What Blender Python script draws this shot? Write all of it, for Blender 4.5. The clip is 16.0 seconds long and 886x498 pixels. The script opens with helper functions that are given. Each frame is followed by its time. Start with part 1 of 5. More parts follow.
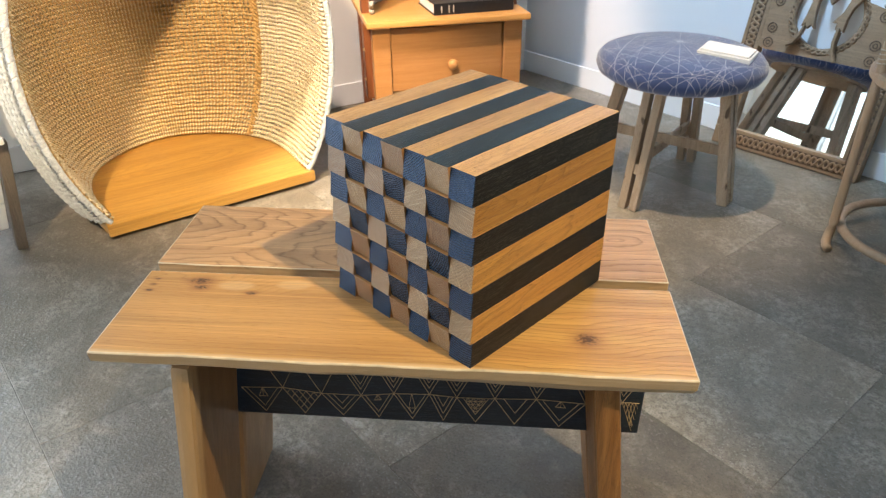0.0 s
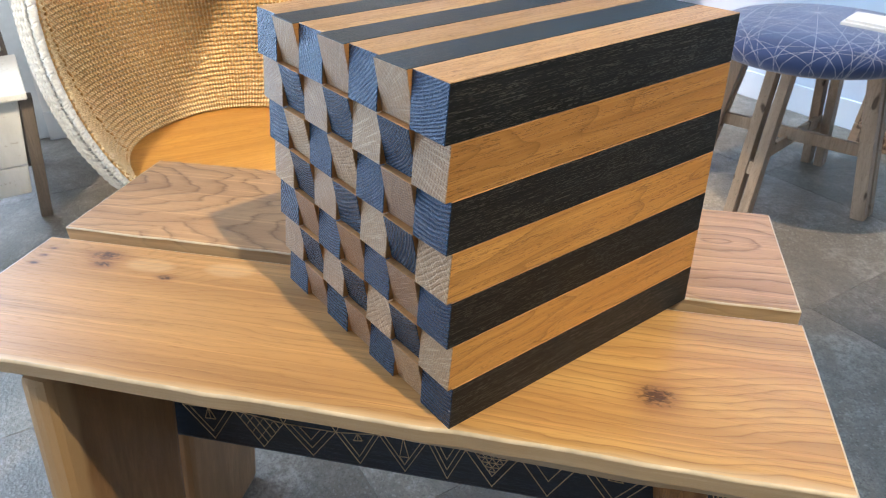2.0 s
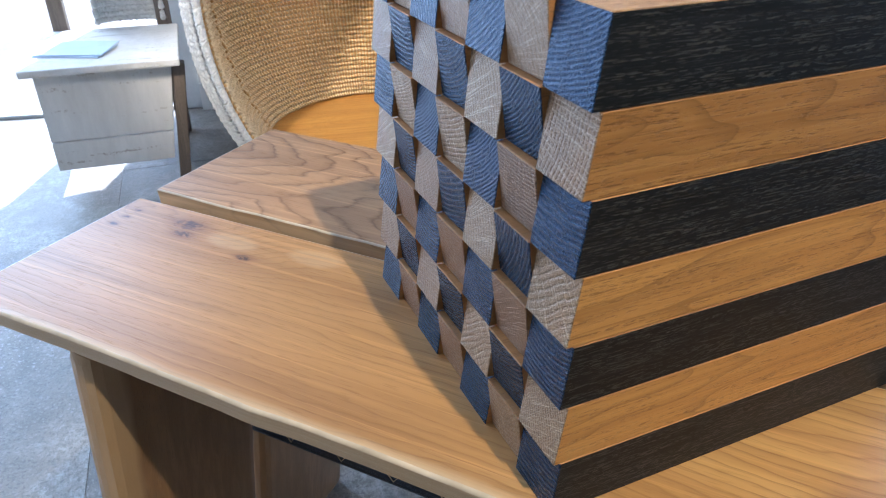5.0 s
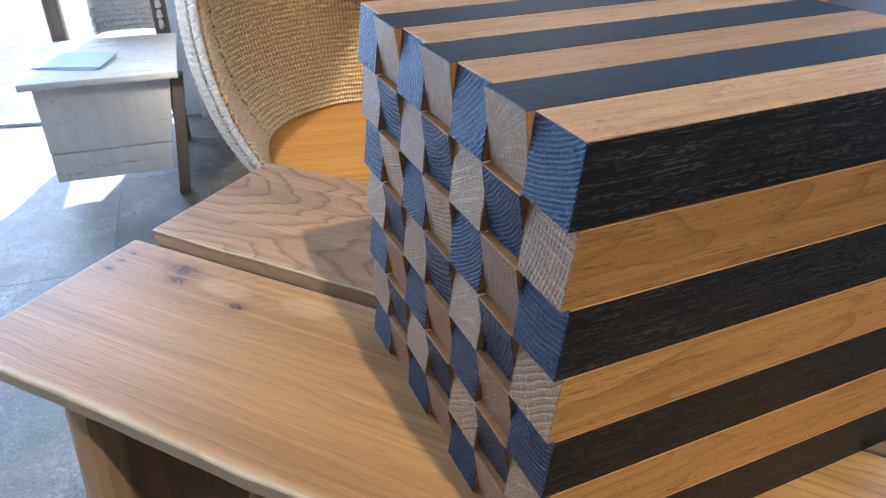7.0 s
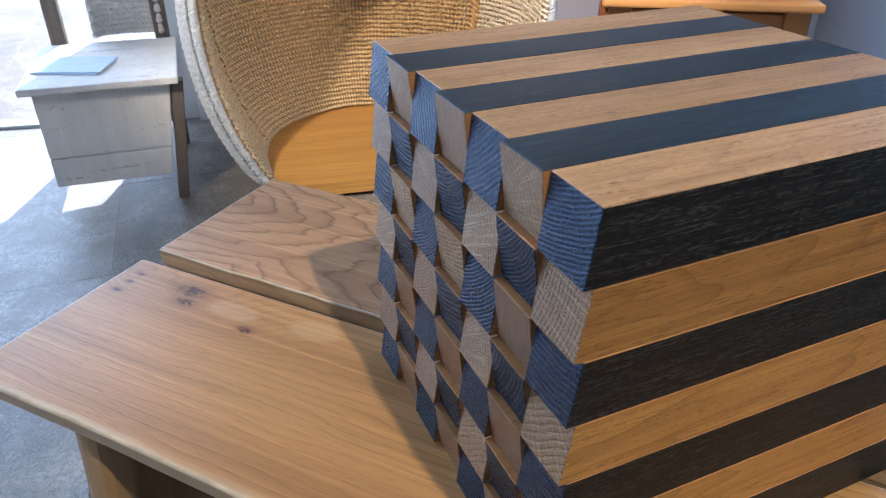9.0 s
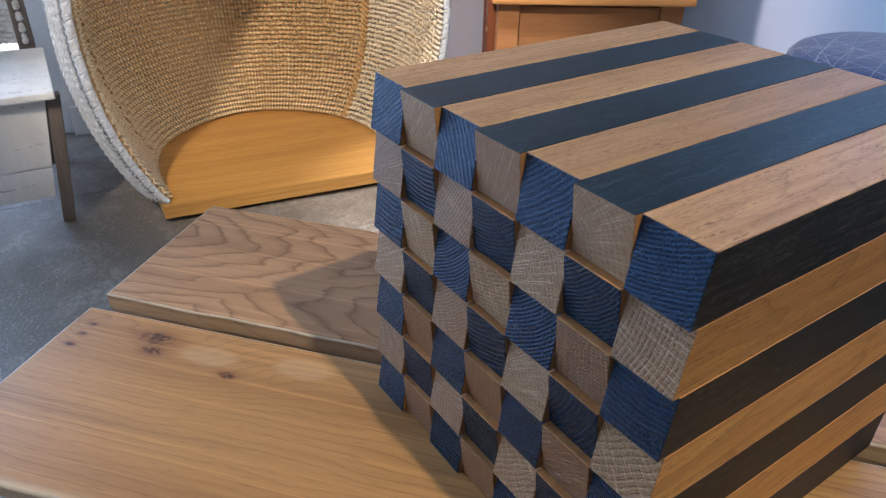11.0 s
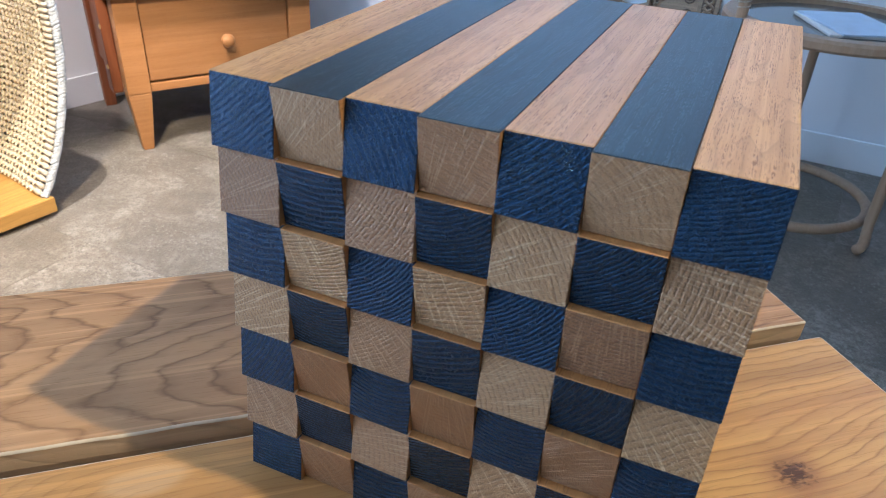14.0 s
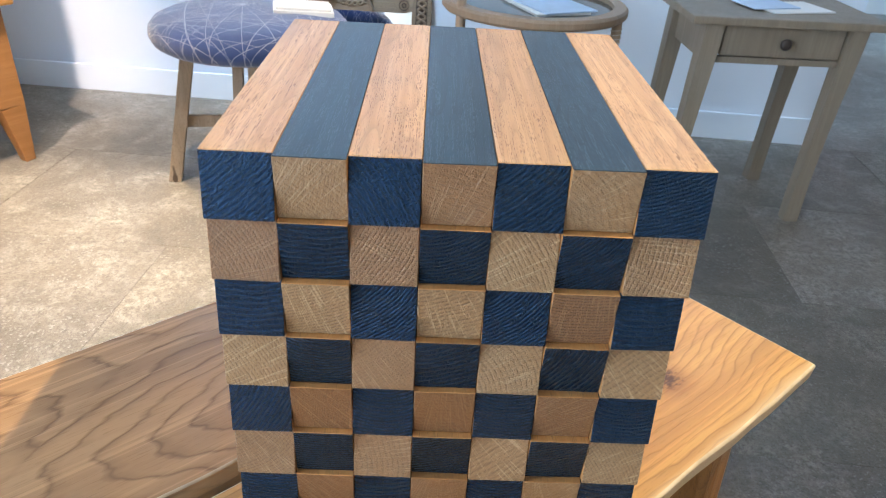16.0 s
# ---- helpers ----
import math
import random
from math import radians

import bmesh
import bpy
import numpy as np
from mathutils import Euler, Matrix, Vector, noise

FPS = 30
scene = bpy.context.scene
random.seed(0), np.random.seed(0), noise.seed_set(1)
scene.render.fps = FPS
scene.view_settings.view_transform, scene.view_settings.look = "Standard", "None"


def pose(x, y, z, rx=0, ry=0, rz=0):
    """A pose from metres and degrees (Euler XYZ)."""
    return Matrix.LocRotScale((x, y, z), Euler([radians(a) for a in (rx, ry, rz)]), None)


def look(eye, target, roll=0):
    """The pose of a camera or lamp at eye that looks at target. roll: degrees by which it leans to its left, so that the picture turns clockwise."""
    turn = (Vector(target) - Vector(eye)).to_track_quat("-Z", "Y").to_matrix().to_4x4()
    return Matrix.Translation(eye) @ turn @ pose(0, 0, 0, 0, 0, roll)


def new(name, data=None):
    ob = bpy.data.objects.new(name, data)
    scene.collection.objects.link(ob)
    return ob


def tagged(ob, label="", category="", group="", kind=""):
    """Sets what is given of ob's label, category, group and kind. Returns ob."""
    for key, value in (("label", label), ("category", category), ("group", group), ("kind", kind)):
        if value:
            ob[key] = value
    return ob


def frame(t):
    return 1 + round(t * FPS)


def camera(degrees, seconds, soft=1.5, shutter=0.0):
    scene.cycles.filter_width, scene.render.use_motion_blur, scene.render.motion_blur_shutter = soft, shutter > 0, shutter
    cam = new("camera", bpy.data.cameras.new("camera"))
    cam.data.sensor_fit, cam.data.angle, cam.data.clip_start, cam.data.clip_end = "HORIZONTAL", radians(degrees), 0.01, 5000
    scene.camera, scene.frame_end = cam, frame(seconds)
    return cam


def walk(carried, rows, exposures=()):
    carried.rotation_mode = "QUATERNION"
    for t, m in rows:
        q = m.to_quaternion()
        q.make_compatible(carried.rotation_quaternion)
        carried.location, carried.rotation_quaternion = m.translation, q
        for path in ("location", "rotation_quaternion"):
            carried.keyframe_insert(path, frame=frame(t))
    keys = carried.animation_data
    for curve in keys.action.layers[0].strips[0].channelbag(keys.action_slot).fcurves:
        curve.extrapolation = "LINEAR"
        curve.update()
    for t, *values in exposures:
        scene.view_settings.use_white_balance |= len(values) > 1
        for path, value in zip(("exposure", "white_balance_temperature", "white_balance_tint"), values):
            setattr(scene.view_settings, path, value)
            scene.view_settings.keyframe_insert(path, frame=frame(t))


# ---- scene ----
cam = camera(63.8, 16.0, 1.0)
cam.data.dof.use_dof = True
cam.data.dof.focus_distance, cam.data.dof.aperture_fstop = 0.42, 30.0
PATH = [
    (0, (0.579, -0.404, 0.948), (-0.638, 0.803, -0.083), -0.5),
    (0.5, (0.541, -0.346, 0.921), (-0.697, 0.838, -0.112), -0.5),
    (1, (0.513, -0.279, 0.874), (-0.747, 0.883, -0.157), -0.5),
    (1.2, (0.504, -0.258, 0.854), (-0.769, 0.883, -0.179), -0.6),
    (1.5, (0.49, -0.232, 0.828), (-0.821, 0.882, -0.192), -0.6),
    (2, (0.459, -0.185, 0.788), (-0.932, 0.828, -0.23), -0.9),
    (2.2, (0.450, -0.174, 0.776), (-0.973, 0.794, -0.240), -1.0),
    (2.5, (0.437, -0.16, 0.756), (-1.025, 0.748, -0.263), -0.9),
    (3, (0.413, -0.137, 0.734), (-1.108, 0.68, -0.276), -0.9),
    (3.5, (0.395, -0.122, 0.729), (-1.166, 0.619, -0.278), -0.9),
    (6, (0.378, -0.129, 0.746), (-1.204, 0.566, -0.262), -0.1),
    (6.5, (0.375, -0.121, 0.757), (-1.204, 0.573, -0.255), -0.1),
    (7, (0.369, -0.114, 0.768), (-1.206, 0.579, -0.251), -0.2),
    (7.5, (0.364, -0.117, 0.771), (-1.215, 0.563, -0.251), -0.0),
    (8, (0.364, -0.118, 0.773), (-1.22, 0.561, -0.242), 0.2),
    (8.5, (0.366, -0.117, 0.782), (-1.213, 0.569, -0.235), 0.2),
    (11, (0.314, -0.174, 0.801), (-1.085, 0.812, -0.233), 1.5),
    (11.5, (0.301, -0.195, 0.812), (-1.003, 0.92, -0.217), 1.7),
    (12, (0.282, -0.204, 0.81), (-0.923, 1.01, -0.227), 1.8),
    (12.5, (0.256, -0.203, 0.8), (-0.813, 1.133, -0.235), 2.2),
    (12.8, (0.241, -0.204, 0.793), (-0.721, 1.200, -0.250), 2.4),
    (13, (0.238, -0.205, 0.788), (-0.699, 1.228, -0.247), 2.5),
    (13.5, (0.218, -0.208, 0.774), (-0.565, 1.316, -0.256), 3.0),
    (13.8, (0.202, -0.208, 0.776), (-0.518, 1.344, -0.259), 2.9),
    (14, (0.187, -0.208, 0.776), (-0.463, 1.374, -0.261), 3.0),
    (14.2, (0.171, -0.209, 0.779), (-0.394, 1.405, -0.252), 3.4),
    (14.5, (0.145, -0.215, 0.776), (-0.285, 1.446, -0.252), 3.7),
    (14.8, (0.130, -0.221, 0.778), (-0.193, 1.465, -0.242), 3.7),
    (15, (0.121, -0.225, 0.782), (-0.133, 1.472, -0.245), 3.6),
    (15.2, (0.115, -0.232, 0.787), (-0.068, 1.477, -0.235), 3.6),
    (15.5, (0.107, -0.244, 0.797), (0.039, 1.474, -0.224), 3.6),
    (16, (0.092, -0.261, 0.805), (0.145, 1.457, -0.219), 3.3),
]
EXPOSURES = [(0.0, 2.27, 6850, 8), (1.0, 2.27, 6450, 8), (2.5, 2.30, 5600, 10), (3.5, 2.20, 5200, 11), (6.0, 1.92, 5200, 13), (8.5, 1.72, 5250, 14), (11.0, 1.43, 5350, 15),
             (11.5, 1.64, 5250, 15), (12.0, 1.74, 5600, 15), (12.5, 1.93, 5500, 15), (13.5, 2.00, 5250, 12), (14.0, 1.96, 5450, 11), (14.5, 2.05, 5950, 11), (15.0, 2.21, 5950, 11), (16.0, 2.47, 6350, 10)]
walk(cam, [(t, look(eye, target, roll)) for t, eye, target, roll in PATH], EXPOSURES)

# ---------------------------------------------------------------- world, sun, lamps
SUN_DIR = Vector((-0.90, 0.40, 0.80)).normalized()      # towards the sun
world = bpy.data.worlds.new("sky")
scene.world = world
world.use_nodes = True
wn = world.node_tree.nodes
sky = wn.new("ShaderNodeTexSky")
sky.sky_type = 'NISHITA'
sky.sun_disc = False
sky.sun_elevation = math.asin(SUN_DIR.z)
sky.sun_rotation = math.atan2(SUN_DIR.x, SUN_DIR.y)
wn["Background"].inputs[1].default_value = 0.09
world.node_tree.links.new(sky.outputs[0], wn["Background"].inputs[0])

sun = new("sun", bpy.data.lights.new("sun", 'SUN'))
sun.data.energy, sun.data.angle, sun.data.color = 4.6, radians(0.5), (1.0, 0.95, 0.88)
sun.matrix_world = look(SUN_DIR * 20, (0, 0, 0))


def spot_lamp(eye, target, watts, cone, colour=(1.0, 0.70, 0.42), size=0.03, blend=0.6):
    lamp = new("spot_light", bpy.data.lights.new("spot_light", 'SPOT'))
    lamp.data.energy, lamp.data.color, lamp.data.shadow_soft_size = watts, colour, size
    lamp.data.spot_size, lamp.data.spot_blend = radians(cone), blend
    lamp.matrix_world = look(eye, target)
    return lamp


def window_lamp(eye, target, width, height, watts, colour):
    lamp = new("window_light", bpy.data.lights.new("window_light", 'AREA'))
    lamp.data.shape, lamp.data.size, lamp.data.size_y = 'RECTANGLE', width, height
    lamp.data.energy, lamp.data.color = watts, colour
    lamp.matrix_world = look(eye, target)
    return lamp


WARM, COOL = (1.0, 0.77, 0.50), (0.40, 0.66, 1.0)
SPOTS = [((1.42, 0.16, 2.66), (0.29, 0.10, 0.52), 61, 25.8, (1.0, 0.79, 0.45), 0.03),       # over the bench
         ((-0.42, 0.72, 2.66), (-0.42, 1.38, 0.05), 46, 30, WARM, 0.02),     # over the stool
         ((0.55, -1.40, 2.60), (-1.43, 0.66, 0.32), 200, 25, WARM, 0.09),    # on the straw hood
         ((-0.70, 0.35, 2.66), (-0.78, 0.87, 0.00), 135, 27, (1.0, 0.84, 0.66), 0.03),     # on the drawer chair
         ((-0.42, 1.10, 2.66), (-0.36, 2.05, 1.42), 84, 54, COOL, 0.06),       # two added cool lamps, standing in for blue light on the north wall
         ((1.05, 1.15, 2.66), (1.05, 2.00, 1.45), 58, 50, COOL, 0.08),
         ((2.40, 2.90, 2.66), (2.20, 3.90, 0.90), 80, 70, COOL, 0.10),         # added to brighten the far wall
         ((0.95, 1.25, 2.62), (-1.58, 0.40, 0.72), 158, 23, WARM, 0.45),       # added fill, across into the straw hood
         ((-0.80, -0.30, 2.66), (-1.44, 1.54, 0.46), 116, 31, (1.0, 0.82, 0.72), 0.06)]       # added fill on the west wall
for eye, target, watts, cone, colour, size in SPOTS:
    spot_lamp(eye, target, watts, cone, colour, size)
DAY = (0.68, 0.84, 1.0)
window_lamp((-1.80, -3.06, 1.2), (-1.2, 0, 1.0), 1.15, 2.0, 0.9, DAY)
window_lamp((-2.28, -1.25, 1.15), (0, -1.79, 1.0), 2.1, 2.1, 18, DAY)


# ---------------------------------------------------------------- materials
def node_kit(name):
    m = bpy.data.materials.new(name)
    m.use_nodes = True
    nt = m.node_tree
    bsdf = nt.nodes["Principled BSDF"]
    return m, nt, bsdf


class Kit:
    """A little shorthand for building node trees."""

    def __init__(self, name):
        self.m, self.nt, self.bsdf = node_kit(name)

    def n(self, kind, **values):
        node = self.nt.nodes.new("ShaderNode" + kind)
        for key, value in values.items():
            if key in ("operation", "noise_dimensions", "wave_type", "bands_direction", "rings_direction", "blend_type", "data_type", "feature", "distance", "clamp", "normalize", "wave_profile"):
                if key == "operation":
                    node.operation = value
                elif key == "wave_type":
                    node.wave_type = value
                elif key == "bands_direction":
                    node.bands_direction = value
                elif key == "rings_direction":
                    node.rings_direction = value
                elif key == "blend_type":
                    node.blend_type = value
                elif key == "data_type":
                    node.data_type = value
                elif key == "feature":
                    node.feature = value
                elif key == "wave_profile":
                    node.wave_profile = value
            else:
                node.inputs[key.replace("_", " ")].default_value = value
        return node

    def to(self, out, node, socket):
        self.nt.links.new(out, node.inputs[socket])

    def math(self, op, a, b=None):
        node = self.nt.nodes.new("ShaderNodeMath")
        node.operation = op
        for k, v in enumerate((a, b)):
            if v is None:
                continue
            if isinstance(v, (int, float)):
                node.inputs[k].default_value = v
            else:
                self.nt.links.new(v, node.inputs[k])
        return node.outputs[0]

    def coords(self, scale=(1, 1, 1), shift=False, kind="Object"):
        tc = self.n("TexCoord")
        mp = self.n("Mapping")
        mp.inputs["Scale"].default_value = scale
        self.to(tc.outputs[kind], mp, "Vector")
        if shift:
            info = self.n("ObjectInfo")
            add = self.n("VectorMath", operation='MULTIPLY_ADD')
            comb = self.n("CombineXYZ")
            for k in "XYZ":
                self.to(info.outputs["Random"], comb, k)
            self.to(comb.outputs[0], add, 0)
            add.inputs[1].default_value = (37.0, 53.0, 71.0)
            self.to(mp.outputs[0], add, 2)
            return add.outputs[0]
        return mp.outputs[0]

    def noise(self, vec, scale, detail=4.0, rough=0.55, distort=0.0):
        node = self.n("TexNoise", Scale=scale, Detail=detail, Roughness=rough, Distortion=distort)
        self.to(vec, node, "Vector")
        return node.outputs["Fac"]

    def ramp(self, fac, stops):
        node = self.n("ValToRGB")
        el = node.color_ramp.elements
        while len(el) < len(stops):
            el.new(0.5)
        for e, (p, c) in zip(el, stops):
            e.position = p
            e.color = (*c, 1) if len(c) == 3 else c
        self.to(fac, node, "Fac")
        return node.outputs["Color"]

    def mix(self, fac, a, b, blend='MIX'):
        node = self.n("Mix", data_type='RGBA', blend_type=blend)
        for k, v in ((0, fac), (6, a), (7, b)):
            if isinstance(v, (int, float)):
                node.inputs[k].default_value = v
            elif isinstance(v, tuple):
                node.inputs[k].default_value = (*v, 1)
            else:
                self.nt.links.new(v, node.inputs[k])
        return node.outputs[2]

    def bump(self, height, strength=0.3, dist=0.001):
        node = self.n("Bump")
        node.inputs["Strength"].default_value = strength
        node.inputs["Distance"].default_value = dist
        self.to(height, node, "Height")
        self.to(node.outputs[0], self.bsdf, "Normal")

    def done(self, colour, rough=0.5, metal=0.0, spec=0.5):
        for sock, v in (("Base Color", colour), ("Roughness", rough), ("Metallic", metal), ("Specular IOR Level", spec)):
            if isinstance(v, (int, float)):
                self.bsdf.inputs[sock].default_value = v
            elif isinstance(v, tuple):
                self.bsdf.inputs[sock].default_value = (*v, 1)
            else:
                self.to(v, self.bsdf, sock)
        return self.m


def plain(name, colour, rough=0.5, metal=0.0, spec=0.5, grain=0.12, scale=60.0):
    k = Kit(name)
    f = k.noise(k.coords(), scale, 5)
    dark = tuple(c * (1 - grain) for c in colour)
    light = tuple(min(1, c * (1 + grain)) for c in colour)
    k.bump(f, 0.15)
    return k.done(k.ramp(f, [(0.3, dark), (0.7, light)]), rough, metal, spec)


def oak(name, light, dark, pore, rough=0.45, axis=1, rand=0.18, pore_amount=0.6, line=60.0, spec=0.4, sap=None, flame=0.0, knots=0.0):
    """Straight-grained planed wood with short open pores; the grain runs along the object's axis."""
    k = Kit(name)

    def along(across, length):
        s = [across] * 3
        s[axis] = length
        return k.coords(tuple(s), True)

    streak = k.noise(along(line * 1.6, 2.2), 1.0, 5, 0.6, 0.5)
    lines = k.noise(along(line * 7.0, 4.0), 1.0, 3, 0.6, 0.3)
    pores = k.noise(along(2500.0, 45.0), 1.0, 1, 0.4)
    breaks = k.noise(along(1500.0, 260.0), 1.0, 1, 0.4)
    gate = k.noise(along(420.0, 14.0), 1.0, 2, 0.5)
    wide = k.noise(along(16.0, 5.0), 1.0, 3)
    col = k.ramp(streak, [(0.30, dark), (0.66, light)])
    col = k.mix(k.math('MULTIPLY', k.ramp(lines, [(0.40, (1, 1, 1)), (0.58, (0, 0, 0))]), 0.5), col, dark)
    col = k.mix(k.math('MULTIPLY', k.ramp(wide, [(0.35, (0, 0, 0)), (0.7, (1, 1, 1))]), 0.35), col, dark)
    if knots:
        spots = k.noise(along(42.0, 17.0), 1.0, 1, 0.4)
        col = k.mix(k.math('MULTIPLY', k.ramp(spots, [(0.68, (0, 0, 0)), (0.74, (1, 1, 1))]), knots), col, (0.05, 0.03, 0.02))
    if flame:
        contour = k.math('FRACT', k.math('MULTIPLY', k.noise(along(30.0, 4.2), 1.0, 2, 0.45, 0.3), 11.0))
        col = k.mix(k.math('MULTIPLY', k.ramp(contour, [(0.0, (1, 1, 1)), (0.06, (0.6, 0.6, 0.6)), (0.30, (0, 0, 0)), (0.97, (0, 0, 0)), (1.0, (1, 1, 1))]), flame), col, tuple(c * 0.55 for c in dark))
    pm = k.math('MULTIPLY', k.math('MULTIPLY', k.ramp(pores, [(0.44, (1, 1, 1)), (0.50, (0, 0, 0))]), k.ramp(breaks, [(0.46, (0, 0, 0)), (0.54, (1, 1, 1))])), k.ramp(gate, [(0.38, (0.15, 0.15, 0.15)), (0.56, (1, 1, 1))]))
    col = k.mix(k.math('MULTIPLY', pm, pore_amount), col, pore)
    if sap is not None:
        sep = k.n("SeparateXYZ")
        k.to(k.coords(), sep, 0)
        wavy = k.noise(k.coords((20, 20, 7)), 1.0, 3)
        edge = k.math('ADD', sep.outputs["Y"], k.math('MULTIPLY', k.math('SUBTRACT', wavy, 0.5), 0.032))
        col = k.mix(k.math('MULTIPLY', k.ramp(k.math('DIVIDE', k.math('SUBTRACT', edge, sap), 0.008), [(0.0, (1, 1, 1)), (1.0, (0, 0, 0))]), 0.7), col, (0.58, 0.39, 0.21))
    info = k.n("ObjectInfo")
    v = k.math('ADD', k.math('MULTIPLY', info.outputs["Random"], rand * 2), 1 - rand)
    comb = k.n("CombineXYZ")
    for ax in "XYZ":
        k.to(v, comb, ax)
    col = k.mix(1.0, col, comb.outputs[0], 'MULTIPLY')
    h = k.math('SUBTRACT', k.math('MULTIPLY', lines, 0.4), k.math('MULTIPLY', pm, 0.9))
    k.bump(h, 0.35, 0.0005)
    return k.done(col, rough, 0.0, spec)


def end_grain(name, light, dark, flecks, rough=0.55, rand=0.2, fleck_amount=0.5, spec=0.35, sheen=(1, 1, 1), ior=1.5):
    """Sawn ends: curved rings and pale rays across them. The object colour holds each stick's ring direction, boldness and tone."""
    k = Kit(name)
    tc = k.n("TexCoord")
    info = k.n("ObjectInfo")
    r = info.outputs["Random"]
    comb = k.n("CombineXYZ")
    own = k.n("SeparateColor")
    k.to(info.outputs["Color"], own, 0)
    ang = k.math('MULTIPLY', own.outputs[0], math.pi)
    far = k.math('ADD', 0.034, k.math('MULTIPLY', k.math('FRACT', k.math('MULTIPLY', r, 41.0)), 0.07))
    k.to(k.math('MULTIPLY', k.math('SINE', ang), far), comb, "X")
    k.to(k.math('MULTIPLY', k.math('COSINE', ang), k.math('MULTIPLY', far, -1.0)), comb, "Z")
    add = k.n("VectorMath", operation='ADD')
    k.to(tc.outputs["Object"], add, 0)
    k.to(comb.outputs[0], add, 1)
    flat = k.n("VectorMath", operation='MULTIPLY')
    k.to(add.outputs[0], flat, 0)
    flat.inputs[1].default_value = (1, 0.05, 1)
    warp = k.n("TexNoise", Scale=60.0, Detail=3.0)
    k.to(flat.outputs[0], warp, "Vector")
    length = k.n("VectorMath", operation='LENGTH')
    k.to(flat.outputs[0], length, 0)
    rad = k.math('ADD', k.math('MULTIPLY', length.outputs["Value"], k.math('ADD', 330.0, k.math('MULTIPLY', k.math('FRACT', k.math('MULTIPLY', r, 13.0)), 260.0))), k.math('MULTIPLY', warp.outputs["Fac"], 1.3))
    ring = k.math('FRACT', rad)
    ringc = k.ramp(ring, [(0.0, (0, 0, 0)), (0.12, (0.1, 0.1, 0.1)), (0.34, (1, 1, 1)), (0.8, (0.8, 0.8, 0.8)), (1.0, (0, 0, 0))])
    # open pores break each ring into short dashes
    dash = k.noise(k.coords((900, 40, 900), True), 1.0, 2, 0.5)
    ringc = k.math('MAXIMUM', ringc, k.ramp(dash, [(0.50, (0, 0, 0)), (0.60, (1, 1, 1))]))
    bold = own.outputs[1]
    ringc = k.math('SUBTRACT', 1.0, k.math('MULTIPLY', k.math('SUBTRACT', 1.0, ringc), bold))
    col = k.mix(ringc, dark, light)
    # rays: thin lines from the centre
    sep = k.n("SeparateXYZ")
    k.to(flat.outputs[0], sep, 0)
    theta = k.math('ARCTAN2', sep.outputs["Z"], sep.outputs["X"])
    ray_v = k.n("CombineXYZ")
    k.to(k.math('MULTIPLY', theta, 64.0), ray_v, "X")
    k.to(k.math('MULTIPLY', length.outputs["Value"], 24.0), ray_v, "Y")
    k.to(k.math('MULTIPLY', r, 50.0), ray_v, "Z")
    rays = k.noise(ray_v.outputs[0], 1.6, 2.0)
    rm = k.ramp(rays, [(0.57, (0, 0, 0)), (0.63, (1, 1, 1))])
    col = k.mix(k.math('MULTIPLY', rm, fleck_amount), col, flecks)
    turn = k.math('MULTIPLY', r, 23.0)
    ca, sa = k.math('COSINE', turn), k.math('SINE', turn)
    along = k.math('ADD', k.math('MULTIPLY', sep.outputs["X"], ca), k.math('MULTIPLY', sep.outputs["Z"], sa))
    over = k.math('SUBTRACT', k.math('MULTIPLY', sep.outputs["Z"], ca), k.math('MULTIPLY', sep.outputs["X"], sa))
    sv = k.n("CombineXYZ")
    k.to(k.math('MULTIPLY', along, 210.0), sv, "X")
    k.to(k.math('MULTIPLY', over, 1500.0), sv, "Y")
    k.to(k.math('MULTIPLY', r, 90.0), sv, "Z")
    scratch = k.noise(sv.outputs[0], 1.0, 2.0, 0.6)
    fine = k.noise(k.coords((1300, 300, 1300), True), 1.0, 2, 0.6)
    col = k.mix(k.math('MULTIPLY', k.ramp(scratch, [(0.36, (1, 1, 1)), (0.48, (0, 0, 0))]), 0.45), col, dark)
    col = k.mix(k.math('MULTIPLY', k.ramp(scratch, [(0.60, (0, 0, 0)), (0.68, (1, 1, 1))]), fleck_amount * 0.7), col, flecks)
    v = k.math('ADD', k.math('MULTIPLY', own.outputs[2], rand * 2), 1 - rand)
    cv = k.n("CombineXYZ")
    for ax in "XYZ":
        k.to(v, cv, ax)
    col = k.mix(1.0, col, cv.outputs[0], 'MULTIPLY')
    hue = k.ramp(own.outputs[2], [(0.0, (1.14, 0.86, 0.66)), (0.35, (1.05, 0.92, 0.84)), (0.6, (1, 1, 1)), (1.0, (0.98, 1.0, 0.92))])
    col = k.mix(1.0, col, hue, 'MULTIPLY')
    h = k.math('ADD', k.math('MULTIPLY', ringc, 0.4), k.math('ADD', k.math('MULTIPLY', fine, 0.7), k.math('ADD', k.math('MULTIPLY', rm, 0.3), k.math('MULTIPLY', scratch, 0.4))))
    k.bump(h, 0.8, 0.0011)
    # specular tint; on the stained ends it holds the blue of reflected daylight
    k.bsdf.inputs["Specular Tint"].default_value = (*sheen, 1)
    k.bsdf.inputs["IOR"].default_value = ior
    return k.done(col, k.math('ADD', rough, k.math('MULTIPLY', k.math('SUBTRACT', 1.0, ringc), 0.3)), 0.0, spec)


